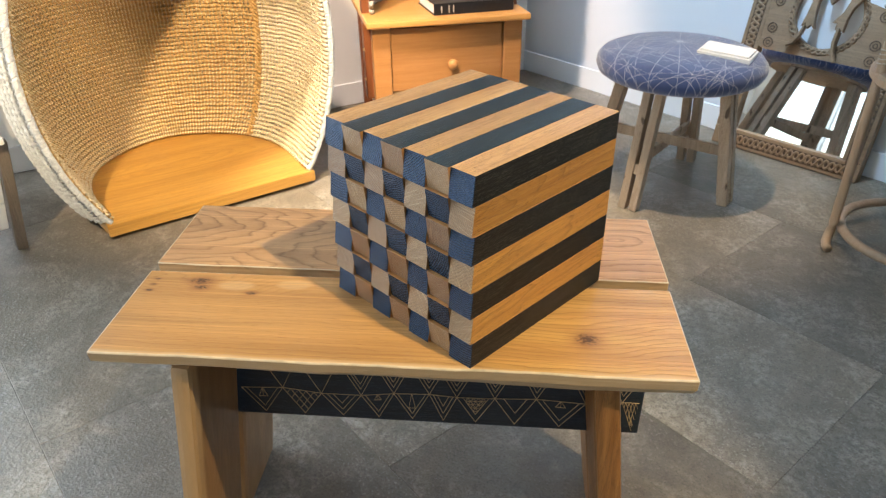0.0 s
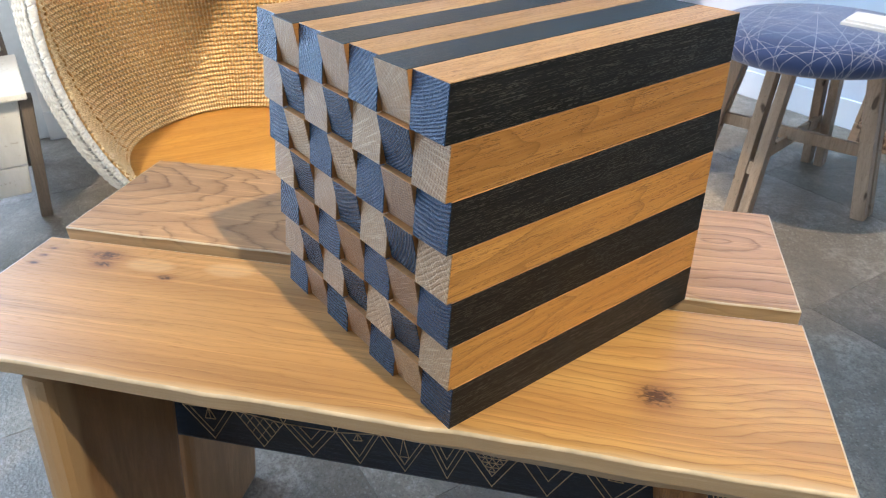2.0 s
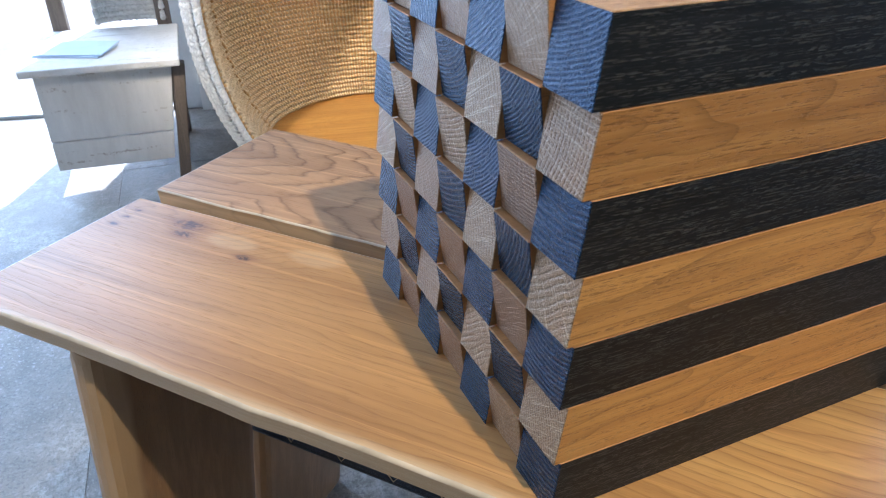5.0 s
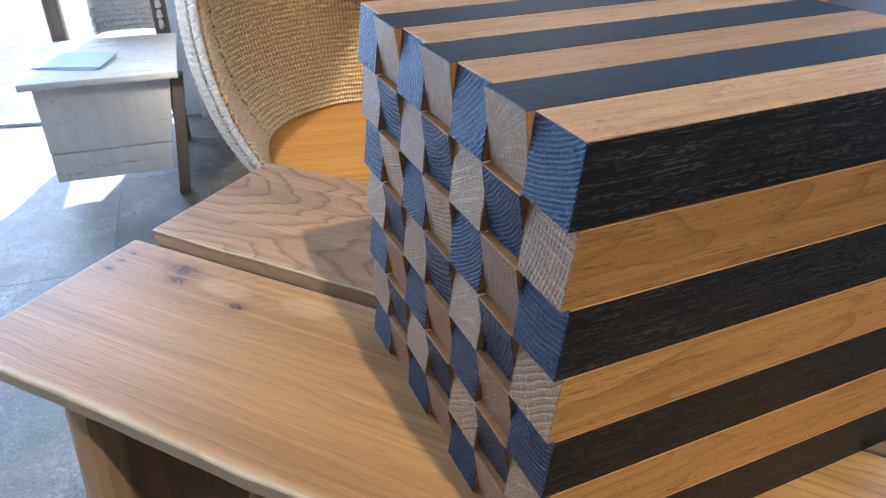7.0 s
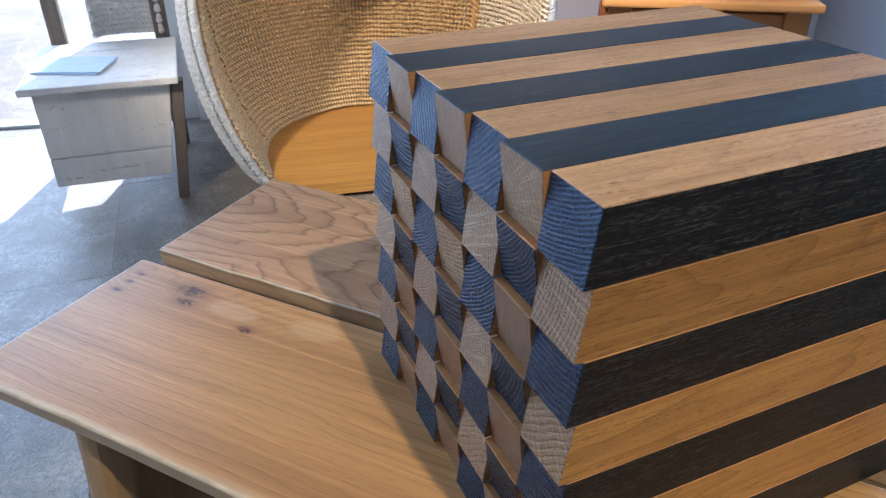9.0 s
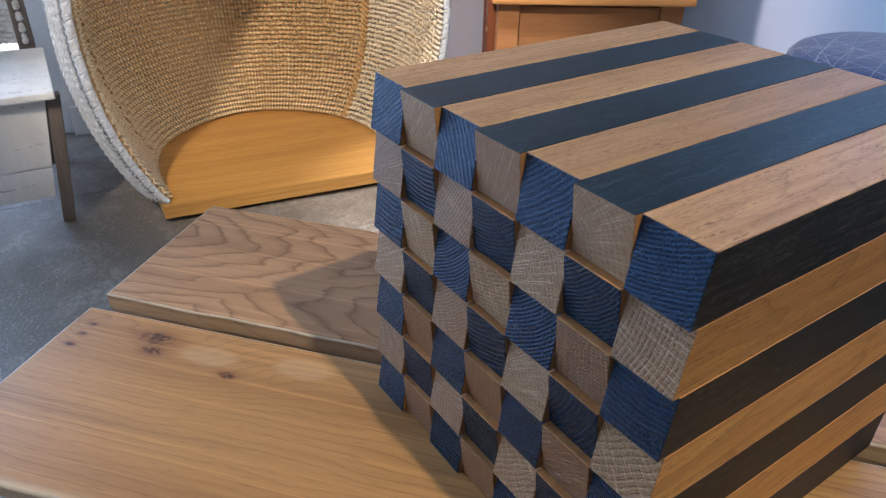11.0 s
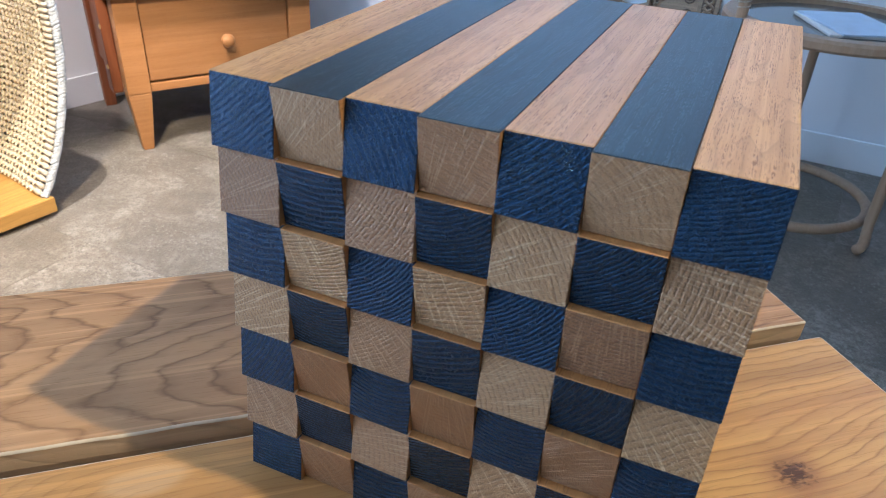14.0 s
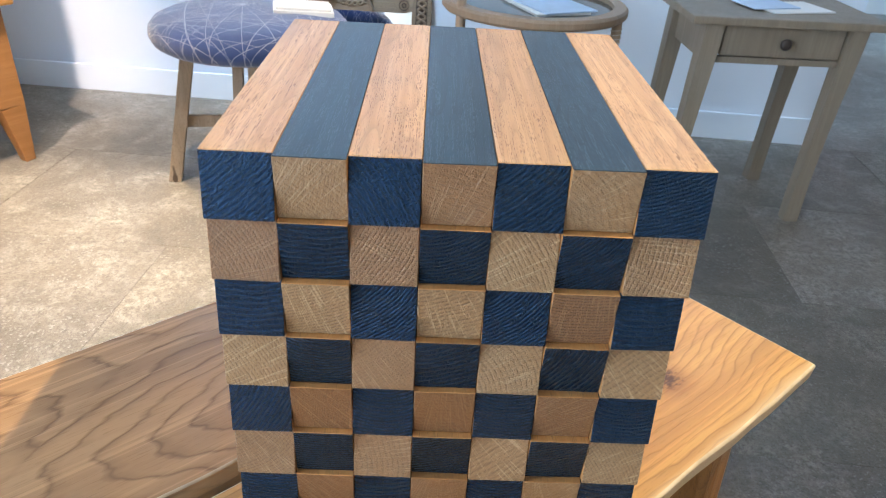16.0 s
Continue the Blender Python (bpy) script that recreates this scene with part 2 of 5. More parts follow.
def slab_wood(name, light, dark, tone_col, knots=(), rough=0.3, rings=260.0, hearts=(), sap=None, contrast=0.8, fade=None, uneven=1.2, kink=0.007, blotch=(), sway=0.045, level=0.48, pale=None):
    """Wide plank: grain lines that bend round knots or nest round hearts; length along x, width along y."""
    k = Kit(name)
    tc = k.n("TexCoord")
    sep = k.n("SeparateXYZ")
    k.to(tc.outputs["Object"], sep, 0)
    x = sep.outputs["X"]
    y = k.math('ADD', sep.outputs["Y"], k.math('MULTIPLY', k.math('SUBTRACT', sep.outputs["Z"], level), 0.9))
    warp = k.noise(k.coords((3.0, 9.0, 9.0)), 1.0, 3.0, 0.5)
    small = k.noise(k.coords((16, 40, 40)), 1.0, 3.0, 0.5)
    wob = k.math('ADD', k.math('MULTIPLY', k.math('SUBTRACT', warp, 0.5), sway), k.math('MULTIPLY', k.math('SUBTRACT', small, 0.5), kink))
    base = y
    if hearts:
        base = None
        for hx, hy, squash in hearts:
            dx = k.math('MULTIPLY', k.math('SUBTRACT', x, hx), squash)
            dy = k.math('SUBTRACT', y, hy)
            r = k.math('SQRT', k.math('ADD', k.math('MULTIPLY', dx, dx), k.math('MULTIPLY', dy, dy)))
            base = r if base is None else k.math('MINIMUM', base, r)
    base = k.math('ADD', base, wob)
    mask = None
    for kx, ky, size, strength, *squash in knots:
        dx = k.math('MULTIPLY', k.math('SUBTRACT', x, kx), squash[0] if squash else 0.5)
        dy = k.math('SUBTRACT', y, ky)
        r2 = k.math('ADD', k.math('MULTIPLY', dx, dx), k.math('MULTIPLY', dy, dy))
        fall = k.math('POWER', 2.718, k.math('MULTIPLY', r2, -1.0 / (size * 2.4) ** 2))
        base = k.math('ADD', base, k.math('MULTIPLY', fall, strength))
        core = k.math('POWER', 2.718, k.math('MULTIPLY', r2, -1.0 / (size * 0.6) ** 2))
        mask = core if mask is None else k.math('MAXIMUM', mask, core)
    drift = k.noise(k.coords((2.2, 30, 30)), 1.0, 3.0, 0.6)
    ph = k.math('ADD', k.math('MULTIPLY', base, rings), k.math('ADD', k.math('MULTIPLY', small, 0.8), k.math('MULTIPLY', drift, uneven)))
    ring = k.math('FRACT', ph)
    rc = k.ramp(ring, [(0.0, (0.45, 0.45, 0.45)), (0.09, (1, 1, 1)), (0.62, (0.92, 0.92, 0.92)), (0.86, (0.6, 0.6, 0.6)), (0.95, (0.0, 0.0, 0.0)), (1.0, (0.45, 0.45, 0.45))])
    amount = contrast
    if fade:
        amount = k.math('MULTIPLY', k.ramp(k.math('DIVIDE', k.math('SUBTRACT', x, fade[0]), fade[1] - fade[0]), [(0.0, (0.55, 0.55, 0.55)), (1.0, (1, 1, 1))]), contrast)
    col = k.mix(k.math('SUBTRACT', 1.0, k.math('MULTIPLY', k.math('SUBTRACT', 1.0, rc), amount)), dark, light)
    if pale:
        # paler colour along x, painting a lamp's glow into the board
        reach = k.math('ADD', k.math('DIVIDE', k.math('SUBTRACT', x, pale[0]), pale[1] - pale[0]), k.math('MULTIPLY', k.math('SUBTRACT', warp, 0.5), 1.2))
        glow_col = k.mix(k.ramp(reach, [(0.0, (0, 0, 0)), (1.0, (1, 1, 1))]), light, pale[2])
        col = k.mix(k.math('SUBTRACT', 1.0, k.math('MULTIPLY', k.math('SUBTRACT', 1.0, rc), amount)), dark, glow_col)
    tone = k.noise(k.coords((1.5, 22, 22)), 1.0, 3.0)
    col = k.mix(k.math('MULTIPLY', k.ramp(tone, [(0.45, (0, 0, 0)), (0.66, (1, 1, 1))]), 0.6), col, tone_col)
    col = k.mix(k.math('MULTIPLY', k.ramp(tone, [(0.30, (1, 1, 1)), (0.48, (0, 0, 0))]), 0.5), col, dark)
    pores = k.noise(k.coords((60, 800, 800)), 1.0, 2.0)
    pm = k.ramp(pores, [(0.34, (1, 1, 1)), (0.44, (0, 0, 0))])
    col = k.mix(k.math('MULTIPLY', pm, 0.16), col, tuple(c * 0.5 for c in dark))
    for bx, by, size in blotch:
        dx = k.math('MULTIPLY', k.math('SUBTRACT', x, bx), 0.45)
        dy = k.math('SUBTRACT', y, by)
        r2 = k.math('ADD', k.math('MULTIPLY', dx, dx), k.math('MULTIPLY', dy, dy))
        spot = k.math('POWER', 2.718, k.math('MULTIPLY', r2, -1.0 / size ** 2))
        col = k.mix(k.math('MULTIPLY', k.ramp(k.math('ADD', spot, k.math('MULTIPLY', small, 0.3)), [(0.55, (0, 0, 0)), (0.80, (1, 1, 1))]), 0.42), col, (0.60, 0.42, 0.24))
    band = k.noise(k.coords((0.8, 38, 38)), 1.0, 4.0, 0.65)
    col = k.mix(k.math('MULTIPLY', k.ramp(band, [(0.38, (1, 1, 1)), (0.54, (0, 0, 0))]), 0.42), col, tuple(c * f for c, f in zip(light, (0.62, 0.54, 0.48))))
    thread = k.noise(k.coords((2.5, 260, 260)), 1.0, 3.0, 0.6)
    col = k.mix(k.math('MULTIPLY', k.ramp(thread, [(0.55, (0, 0, 0)), (0.64, (1, 1, 1))]), 0.38), col, tuple(min(1, c * 1.45) for c in light))
    col = k.mix(k.math('MULTIPLY', k.math('MULTIPLY', k.math('SUBTRACT', 1.0, rc), amount), 0.45), col, dark)
    if sap is not None:
        edge = k.math('ADD', y, k.math('MULTIPLY', k.math('SUBTRACT', small, 0.5), 0.006))
        sm = k.ramp(k.math('DIVIDE', k.math('SUBTRACT', edge, sap), 0.006), [(0.0, (1, 1, 1)), (1.0, (0, 0, 0))])
        col = k.mix(k.math('MULTIPLY', sm, 0.6), col, (0.70, 0.53, 0.34))
    if mask is not None:
        jag = k.noise(k.coords((190, 330, 300)), 1.0, 2.0, 0.5, 0.6)
        halo = k.ramp(mask, [(0.02, (0, 0, 0)), (0.6, (1, 1, 1))])
        col = k.mix(k.math('MULTIPLY', halo, 0.6), col, (0.22, 0.085, 0.03))
        km = k.ramp(k.math('MULTIPLY', mask, jag), [(0.28, (0, 0, 0)), (0.50, (1, 1, 1))])
        col = k.mix(k.math('MULTIPLY', km, 0.9), col, (0.055, 0.022, 0.010))
    k.bump(k.math('SUBTRACT', k.math('MULTIPLY', k.math('MULTIPLY', rc, 0.9), amount), k.math('MULTIPLY', pm, 0.2)), 0.45, 0.0008)
    k.bsdf.inputs["Coat Weight"].default_value = 0.24
    k.bsdf.inputs["Coat Roughness"].default_value = 0.28
    return k.done(col, k.math('ADD', rough, k.math('MULTIPLY', pm, 0.25)), 0.0, 0.3)


M = {}
M["oak_light"] = oak("oak_light", (0.57, 0.302, 0.086), (0.36, 0.165, 0.042), (0.13, 0.055, 0.016), 0.42, rand=0.14, pore_amount=0.60, line=90.0, flame=0.58)
# paler than the side oak: the tops' cool gloss is mixed into the colour
M["oak_top_light"] = oak("oak_top_sheen", (0.54, 0.335, 0.165), (0.34, 0.190, 0.082), (0.17, 0.08, 0.03), 0.42, rand=0.10, pore_amount=0.9, flame=0.38)
M["oak_dark"] = oak("oak_stained_dark", (0.016, 0.017, 0.019), (0.006, 0.007, 0.008), (0.18, 0.165, 0.14), 0.42, pore_amount=0.30, spec=0.2)
# dark stain with the sky's blue reflection mixed into its base colour
M["oak_top_dark"] = oak("oak_stained_top_sheen", (0.012, 0.029, 0.047), (0.0035, 0.009, 0.016), (0.065, 0.098, 0.135), 0.40, pore_amount=0.34, spec=0.35, flame=0.8)
M["end_light"] = end_grain("end_grain_light", (0.290, 0.167, 0.080), (0.133, 0.071, 0.032), (0.50, 0.37, 0.235), 0.34, rand=0.40, fleck_amount=0.55, spec=1.0, sheen=(1.0, 0.95, 0.86), ior=1.50)
# near-black stain, with daylight's blue reflection painted into its sheen
M["end_blue_sheen"] = end_grain("end_grain_stained", (0.010, 0.0145, 0.021), (0.003, 0.0045, 0.0065), (0.030, 0.030, 0.030), 0.25, fleck_amount=0.3, spec=1.0, sheen=(0.09, 0.31, 0.76), ior=1.55)
M["raw_side"] = oak("oak_raw", (0.48, 0.24, 0.08), (0.34, 0.155, 0.05), (0.2, 0.1, 0.04), 0.6)
BENCH_KNOTS = [(-0.372, 0.024, 0.005, 0.008), (-0.372, 0.036, 0.004, 0.006), (-0.371, 0.048, 0.0035, 0.006), (-0.318, 0.047, 0.015, 0.026), (-0.313, 0.034, 0.010, 0.012), (-0.250, 0.026, 0.007, 0.012), (0.130, -0.033, 0.022, 0.014, 0.85)]
# pale= puts the bench lamp's yellow glow into the right half's colour
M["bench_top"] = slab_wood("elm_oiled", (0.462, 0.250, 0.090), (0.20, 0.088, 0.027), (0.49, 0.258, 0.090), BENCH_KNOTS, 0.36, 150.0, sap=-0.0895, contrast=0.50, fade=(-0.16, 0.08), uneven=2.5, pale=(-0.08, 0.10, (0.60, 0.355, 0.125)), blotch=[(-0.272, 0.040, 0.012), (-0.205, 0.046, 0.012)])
M["bench_top_back"] = slab_wood("elm_oiled_figured", (0.50, 0.295, 0.150), (0.15, 0.070, 0.030), (0.54, 0.31, 0.145), (), 0.42, 88.0, hearts=[(-0.43, 0.185, 0.32), (-0.085, 0.120, 0.42), (0.185, 0.178, 0.5)], contrast=0.72, uneven=1.2, kink=0.008, sway=0.060, sap=0.0775)
M["bench_sap"] = oak("elm_sapwood", (0.57, 0.43, 0.275), (0.43, 0.30, 0.17), (0.34, 0.24, 0.14), 0.32, axis=0, line=45, pore_amount=0.3, rand=0.0, spec=0.6)
M["bench_leg"] = oak("elm_leg", (0.46, 0.265, 0.125), (0.26, 0.140, 0.060), (0.17, 0.09, 0.04), 0.4, axis=2, line=25, sap=-0.062)
M["bench_leg_brown"] = oak("elm_leg_brown", (0.43, 0.205, 0.068), (0.20, 0.085, 0.026), (0.14, 0.06, 0.02), 0.4, axis=2, line=32, knots=0.5, flame=0.4)
# the blue in this stain is a reflected sheen put into the base colour
M["rail_dark"] = oak("rail_stained_dark", (0.016, 0.032, 0.062), (0.008, 0.017, 0.034), (0.035, 0.06, 0.10), 0.32, axis=0)
# pale bevel colour paints the window's glint along the plank edges
M["edge_highlight"] = plain("elm_edge_highlight", (0.56, 0.46, 0.33), 0.38, spec=0.5, grain=0.25, scale=45)
M["carved_line"] = plain("carved_wood_line", (0.52, 0.40, 0.25), 0.7, grain=0.3, scale=300)
M["orange_wood"] = oak("cherry_wood", (0.43, 0.21, 0.078), (0.32, 0.145, 0.047), (0.16, 0.06, 0.02), 0.35, axis=0, rand=0.08, pore_amount=0.35, line=25)
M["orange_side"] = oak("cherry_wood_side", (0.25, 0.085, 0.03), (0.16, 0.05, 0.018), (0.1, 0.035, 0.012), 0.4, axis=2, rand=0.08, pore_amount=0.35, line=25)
M["seat_wood"] = oak("oak_seat", (0.58, 0.31, 0.10), (0.46, 0.22, 0.06), (0.3, 0.14, 0.05), 0.35, axis=0, rand=0.06, pore_amount=0.3, line=25)
M["pod_base"] = slab_wood("oak_base", (0.48, 0.262, 0.062), (0.33, 0.165, 0.038), (0.52, 0.295, 0.08), (), 0.33, 60.0, hearts=[(0.3, 0.28, 0.3)], contrast=0.6, level=0.046)
M["stool_leg"] = oak("driftwood", (0.54, 0.43, 0.33), (0.37, 0.28, 0.20), (0.11, 0.07, 0.05), 0.65, axis=2, rand=0.15, line=25, knots=0.85)
M["incised"] = plain("incised_line", (0.085, 0.05, 0.028), 0.7, grain=0.3, scale=200)
M["mirror_wood"] = oak("driftwood_carved", (0.33, 0.22, 0.135), (0.215, 0.138, 0.082), (0.10, 0.07, 0.045), 0.65, axis=0, rand=0.05, line=25)
M["bentwood"] = oak("bent_ash", (0.42, 0.31, 0.22), (0.33, 0.23, 0.155), (0.2, 0.13, 0.09), 0.5, axis=2, rand=0.05, pore_amount=0.3)
M["side_table"] = oak("limed_oak", (0.31, 0.26, 0.205), (0.23, 0.19, 0.145), (0.2, 0.15, 0.1), 0.55, axis=2, rand=0.06, pore_amount=0.35, line=25)
M["knob_dark"] = plain("dark_knob", (0.06, 0.045, 0.04), 0.35)
# bare wood of the posts; also the painted shade of the old chair's sides
M["old_wood"] = oak("weathered_shaded_wood", (0.21, 0.175, 0.145), (0.12, 0.098, 0.08), (0.05, 0.04, 0.032), 0.7, axis=2, line=25, rand=0.1)
M["brass"] = plain("brass", (0.75, 0.58, 0.28), 0.3, 1.0)
M["paper"] = plain("white_paper", (0.80, 0.80, 0.80), 0.6, grain=0.03, scale=20)
M["paper_blue"] = plain("pale_blue_card", (0.50, 0.62, 0.78), 0.6, grain=0.06, scale=30)
M["book_black"] = plain("black_leather", (0.012, 0.012, 0.014), 0.35, grain=0.3, scale=200)
M["gilt"] = plain("gilt", (0.55, 0.52, 0.45), 0.4, grain=0.3, scale=200)
M["red_panel"] = plain("red_print", (0.42, 0.03, 0.03), 0.5)
M["glass_dark"] = plain("table_glass", (0.10, 0.11, 0.11), 0.08, spec=0.6, grain=0.05)
M["cord"] = plain("pale_cord", (0.50, 0.45, 0.38), 0.8, grain=0.25, scale=400)
M["ceiling_paint"] = plain("ceiling_paint", (0.78, 0.78, 0.76), 0.8, grain=0.02, scale=6)
M["lamp_metal"] = plain("lamp_metal", (0.65, 0.65, 0.65), 0.4, grain=0.03)
M["frame_paint"] = plain("window_frame_paint", (0.55, 0.57, 0.58), 0.5, grain=0.05)


def mat_wall(name="painted_plaster", lo=(0.66, 0.65, 0.63), hi=(0.73, 0.72, 0.70)):
    k = Kit(name)
    a = k.noise(k.coords((1.3, 1.3, 1.3)), 1.0, 4)
    b = k.noise(k.coords((140, 140, 140)), 1.0, 3)
    col = k.ramp(a, [(0.3, lo), (0.7, hi)])
    k.bump(b, 0.12, 0.001)
    return k.done(col, 0.75)


def mat_floor(name, tiles):
    """Rough concrete-look stone: grey-brown mottling, paler scuffs, pits and grit; each tile has its own tone."""
    k = Kit(name)

    def at(scale):
        return k.coords((scale,) * 3, tiles)

    big = k.noise(at(1.7), 1.0, 5, 0.6, 0.8)
    mid = k.noise(at(9), 1.0, 7, 0.7, 0.5)
    fine = k.noise(at(70), 1.0, 6, 0.78)
    grit = k.noise(at(240), 1.0, 3, 0.6)
    col = k.ramp(big, [(0.30, (0.124, 0.106, 0.083)), (0.52, (0.182, 0.157, 0.125)), (0.75, (0.255, 0.223, 0.182))])
    col = k.mix(k.math('MULTIPLY', k.ramp(mid, [(0.40, (0, 0, 0)), (0.60, (1, 1, 1))]), 0.5), col, (0.260, 0.230, 0.189))
    patch = k.ramp(k.math('ADD', mid, k.math('MULTIPLY', big, 0.6)), [(0.76, (0, 0, 0)), (0.95, (1, 1, 1))])
    speck = k.ramp(fine, [(0.46, (0, 0, 0)), (0.58, (1, 1, 1))])
    col = k.mix(k.math('MULTIPLY', k.math('MULTIPLY', patch, speck), 0.7), col, (0.420, 0.382, 0.332))
    col = k.mix(k.math('MULTIPLY', k.ramp(fine, [(0.36, (1, 1, 1)), (0.48, (0, 0, 0))]), 0.5), col, (0.100, 0.089, 0.071))
    col = k.mix(k.math('MULTIPLY', k.ramp(grit, [(0.36, (1, 1, 1)), (0.46, (0, 0, 0))]), 0.45), col, (0.065, 0.056, 0.046))
    chip = k.noise(at(190), 1.0, 1, 0.4)
    worn = k.ramp(k.noise(at(4.5), 1.0, 4, 0.6), [(0.42, (0.25, 0.25, 0.25)), (0.62, (1, 1, 1))])
    col = k.mix(k.math('MULTIPLY', k.math('MULTIPLY', k.ramp(chip, [(0.62, (0, 0, 0)), (0.68, (1, 1, 1))]), worn), 0.55), col, (0.400, 0.371, 0.342))
    vein = k.noise(at(6), 1.0, 6, 0.65, 1.2)
    crack = k.math('ABSOLUTE', k.math('SUBTRACT', vein, 0.5))
    col = k.mix(k.math('MULTIPLY', k.ramp(crack, [(0.0, (1, 1, 1)), (0.010, (0, 0, 0))]), 0.35), col, (0.090, 0.081, 0.067))
    if tiles:
        info = k.n("ObjectInfo")
        col = k.mix(1.0, col, info.outputs["Color"], 'MULTIPLY')
    k.bump(k.math('ADD', k.math('MULTIPLY', fine, 1.0), k.math('ADD', k.math('MULTIPLY', chip, 0.8), k.math('MULTIPLY', mid, 1.2))), 0.55, 0.0025)
    rough = k.math('ADD', 0.30, k.math('MULTIPLY', fine, 0.3))
    return k.done(col, rough)


def mat_straw(name, light, dark, rand=1.0):
    k = Kit(name)
    a = k.noise(k.coords((90, 90, 160)), 1.0, 4, 0.7)
    b = k.noise(k.coords((5, 5, 5)), 1.0, 3)
    c = k.noise(k.coords((700, 700, 900)), 1.0, 2, 0.6)
    col = k.ramp(a, [(0.30, dark), (0.62, light)])
    col = k.mix(k.math('MULTIPLY', k.ramp(b, [(0.4, (0, 0, 0)), (0.7, (1, 1, 1))]), 0.25), col, dark)
    col = k.mix(k.math('MULTIPLY', k.ramp(c, [(0.38, (1, 1, 1)), (0.5, (0, 0, 0))]), 0.35), col, tuple(x * 0.45 for x in dark))
    k.bump(k.math('ADD', a, k.math('MULTIPLY', c, 0.5)), 0.5, 0.002)
    return k.done(col, 0.7)


def mat_cushion():
    """Indigo cloth printed with fine white chords and rays."""
    k = Kit("indigo_print_cloth")
    tc = k.n("TexCoord")
    sep = k.n("SeparateXYZ")
    k.to(tc.outputs["Object"], sep, 0)
    x, y = sep.outputs["X"], sep.outputs["Y"]
    lines = None

    def add_line(d, width=0.00045):
        nonlocal lines
        m = k.math('LESS_THAN', k.math('ABSOLUTE', d), width)
        lines = m if lines is None else k.math('MAXIMUM', lines, m)

    # the print follows the cloth down over the edge
    r = k.math('SQRT', k.math('ADD', k.math('ADD', k.math('MULTIPLY', x, x), k.math('MULTIPLY', y, y)), 0.00001))
    out = k.math('DIVIDE', k.math('ADD', r, k.math('SUBTRACT', 0.427, sep.outputs["Z"])), r)
    x, y = k.math('MULTIPLY', x, out), k.math('MULTIPLY', y, out)
    rng = random.Random(5)
    for i in range(11):
        a = i * math.pi / 11 + 0.07
        add_line(k.math('ADD', k.math('MULTIPLY', k.math('SUBTRACT', x, -0.02), math.sin(a)), k.math('MULTIPLY', k.math('SUBTRACT', y, 0.02), -math.cos(a))), 0.0005)
    for i in range(60):
        a = i * 2.399 + rng.uniform(-0.1, 0.1)
        away = rng.uniform(0.03, 0.25)
        add_line(k.math('SUBTRACT', k.math('ADD', k.math('MULTIPLY', x, math.cos(a)), k.math('MULTIPLY', y, math.sin(a))), away), rng.uniform(0.00035, 0.0006))
    cloth = k.noise(k.coords((1500, 1500, 1500)), 1.0, 2)
    tone = k.noise(k.coords((12, 12, 12)), 1.0, 3)
    col = k.ramp(tone, [(0.3, (0.018, 0.046, 0.155)), (0.7, (0.030, 0.064, 0.205))])
    col = k.mix(k.math('MULTIPLY', lines, 0.65), col, (0.62, 0.63, 0.72))
    k.bump(cloth, 0.3, 0.0008)
    m = k.done(col, 0.75)
    k.bsdf.inputs["Sheen Weight"].default_value = 0.5
    return m


def mat_worn_paint():
    k = Kit("worn_grey_paint")
    a = k.noise(k.coords((22, 22, 5)), 1.0, 6, 0.7)
    b = k.noise(k.coords((6, 60, 60)), 1.0, 5, 0.65)
    c = k.noise(k.coords((130, 130, 130)), 1.0, 4, 0.7)
    col = k.ramp(a, [(0.3, (0.60, 0.60, 0.58)), (0.65, (0.74, 0.74, 0.72))])
    col = k.mix(k.math('MULTIPLY', k.ramp(k.math('ADD', k.math('MULTIPLY', b, 0.6), k.math('MULTIPLY', c, 0.4)), [(0.58, (0, 0, 0)), (0.63, (1, 1, 1))]), 0.7), col, (0.24, 0.18, 0.13))
    col = k.mix(k.math('MULTIPLY', k.ramp(c, [(0.62, (0, 0, 0)), (0.68, (1, 1, 1))]), 0.8), col, (0.66, 0.65, 0.62))
    k.bump(k.math('ADD', b, c), 0.35, 0.0015)
    return k.done(col, 0.65)


def mat_mirror():
    k = Kit("silvered_mirror")
    return k.done((0.86, 0.88, 0.88), 0.02, 1.0)


M["wall"], M["floor"], M["floor_tile"] = mat_wall(), mat_floor("stone_bed", False), mat_floor("stone_tile", True)
M["straw"] = mat_straw("oat_straw", (0.62, 0.41, 0.17), (0.34, 0.195, 0.066))
M["straw_pale"] = mat_straw("bleached_straw", (0.70, 0.62, 0.49), (0.47, 0.39, 0.27))
M["twine"] = mat_straw("straw_twine", (0.86, 0.76, 0.54), (0.70, 0.58, 0.36))
# pale straw with the window daylight's cool cast mixed into its colour
M["straw_rim"] = mat_straw("oat_straw_rim", (0.60, 0.62, 0.64), (0.38, 0.40, 0.41))
M["straw_bleached"] = mat_straw("straw_bleached_grey", (0.78, 0.76, 0.72), (0.54, 0.52, 0.48))
M["straw_grey"] = mat_straw("straw_grey", (0.46, 0.41, 0.34), (0.26, 0.225, 0.18))
M["cushion"], M["old_paint"], M["mirror"] = mat_cushion(), mat_worn_paint(), mat_mirror()
M["skirting"] = plain("skirting_paint", (0.74, 0.73, 0.72), 0.45, grain=0.03, scale=8)


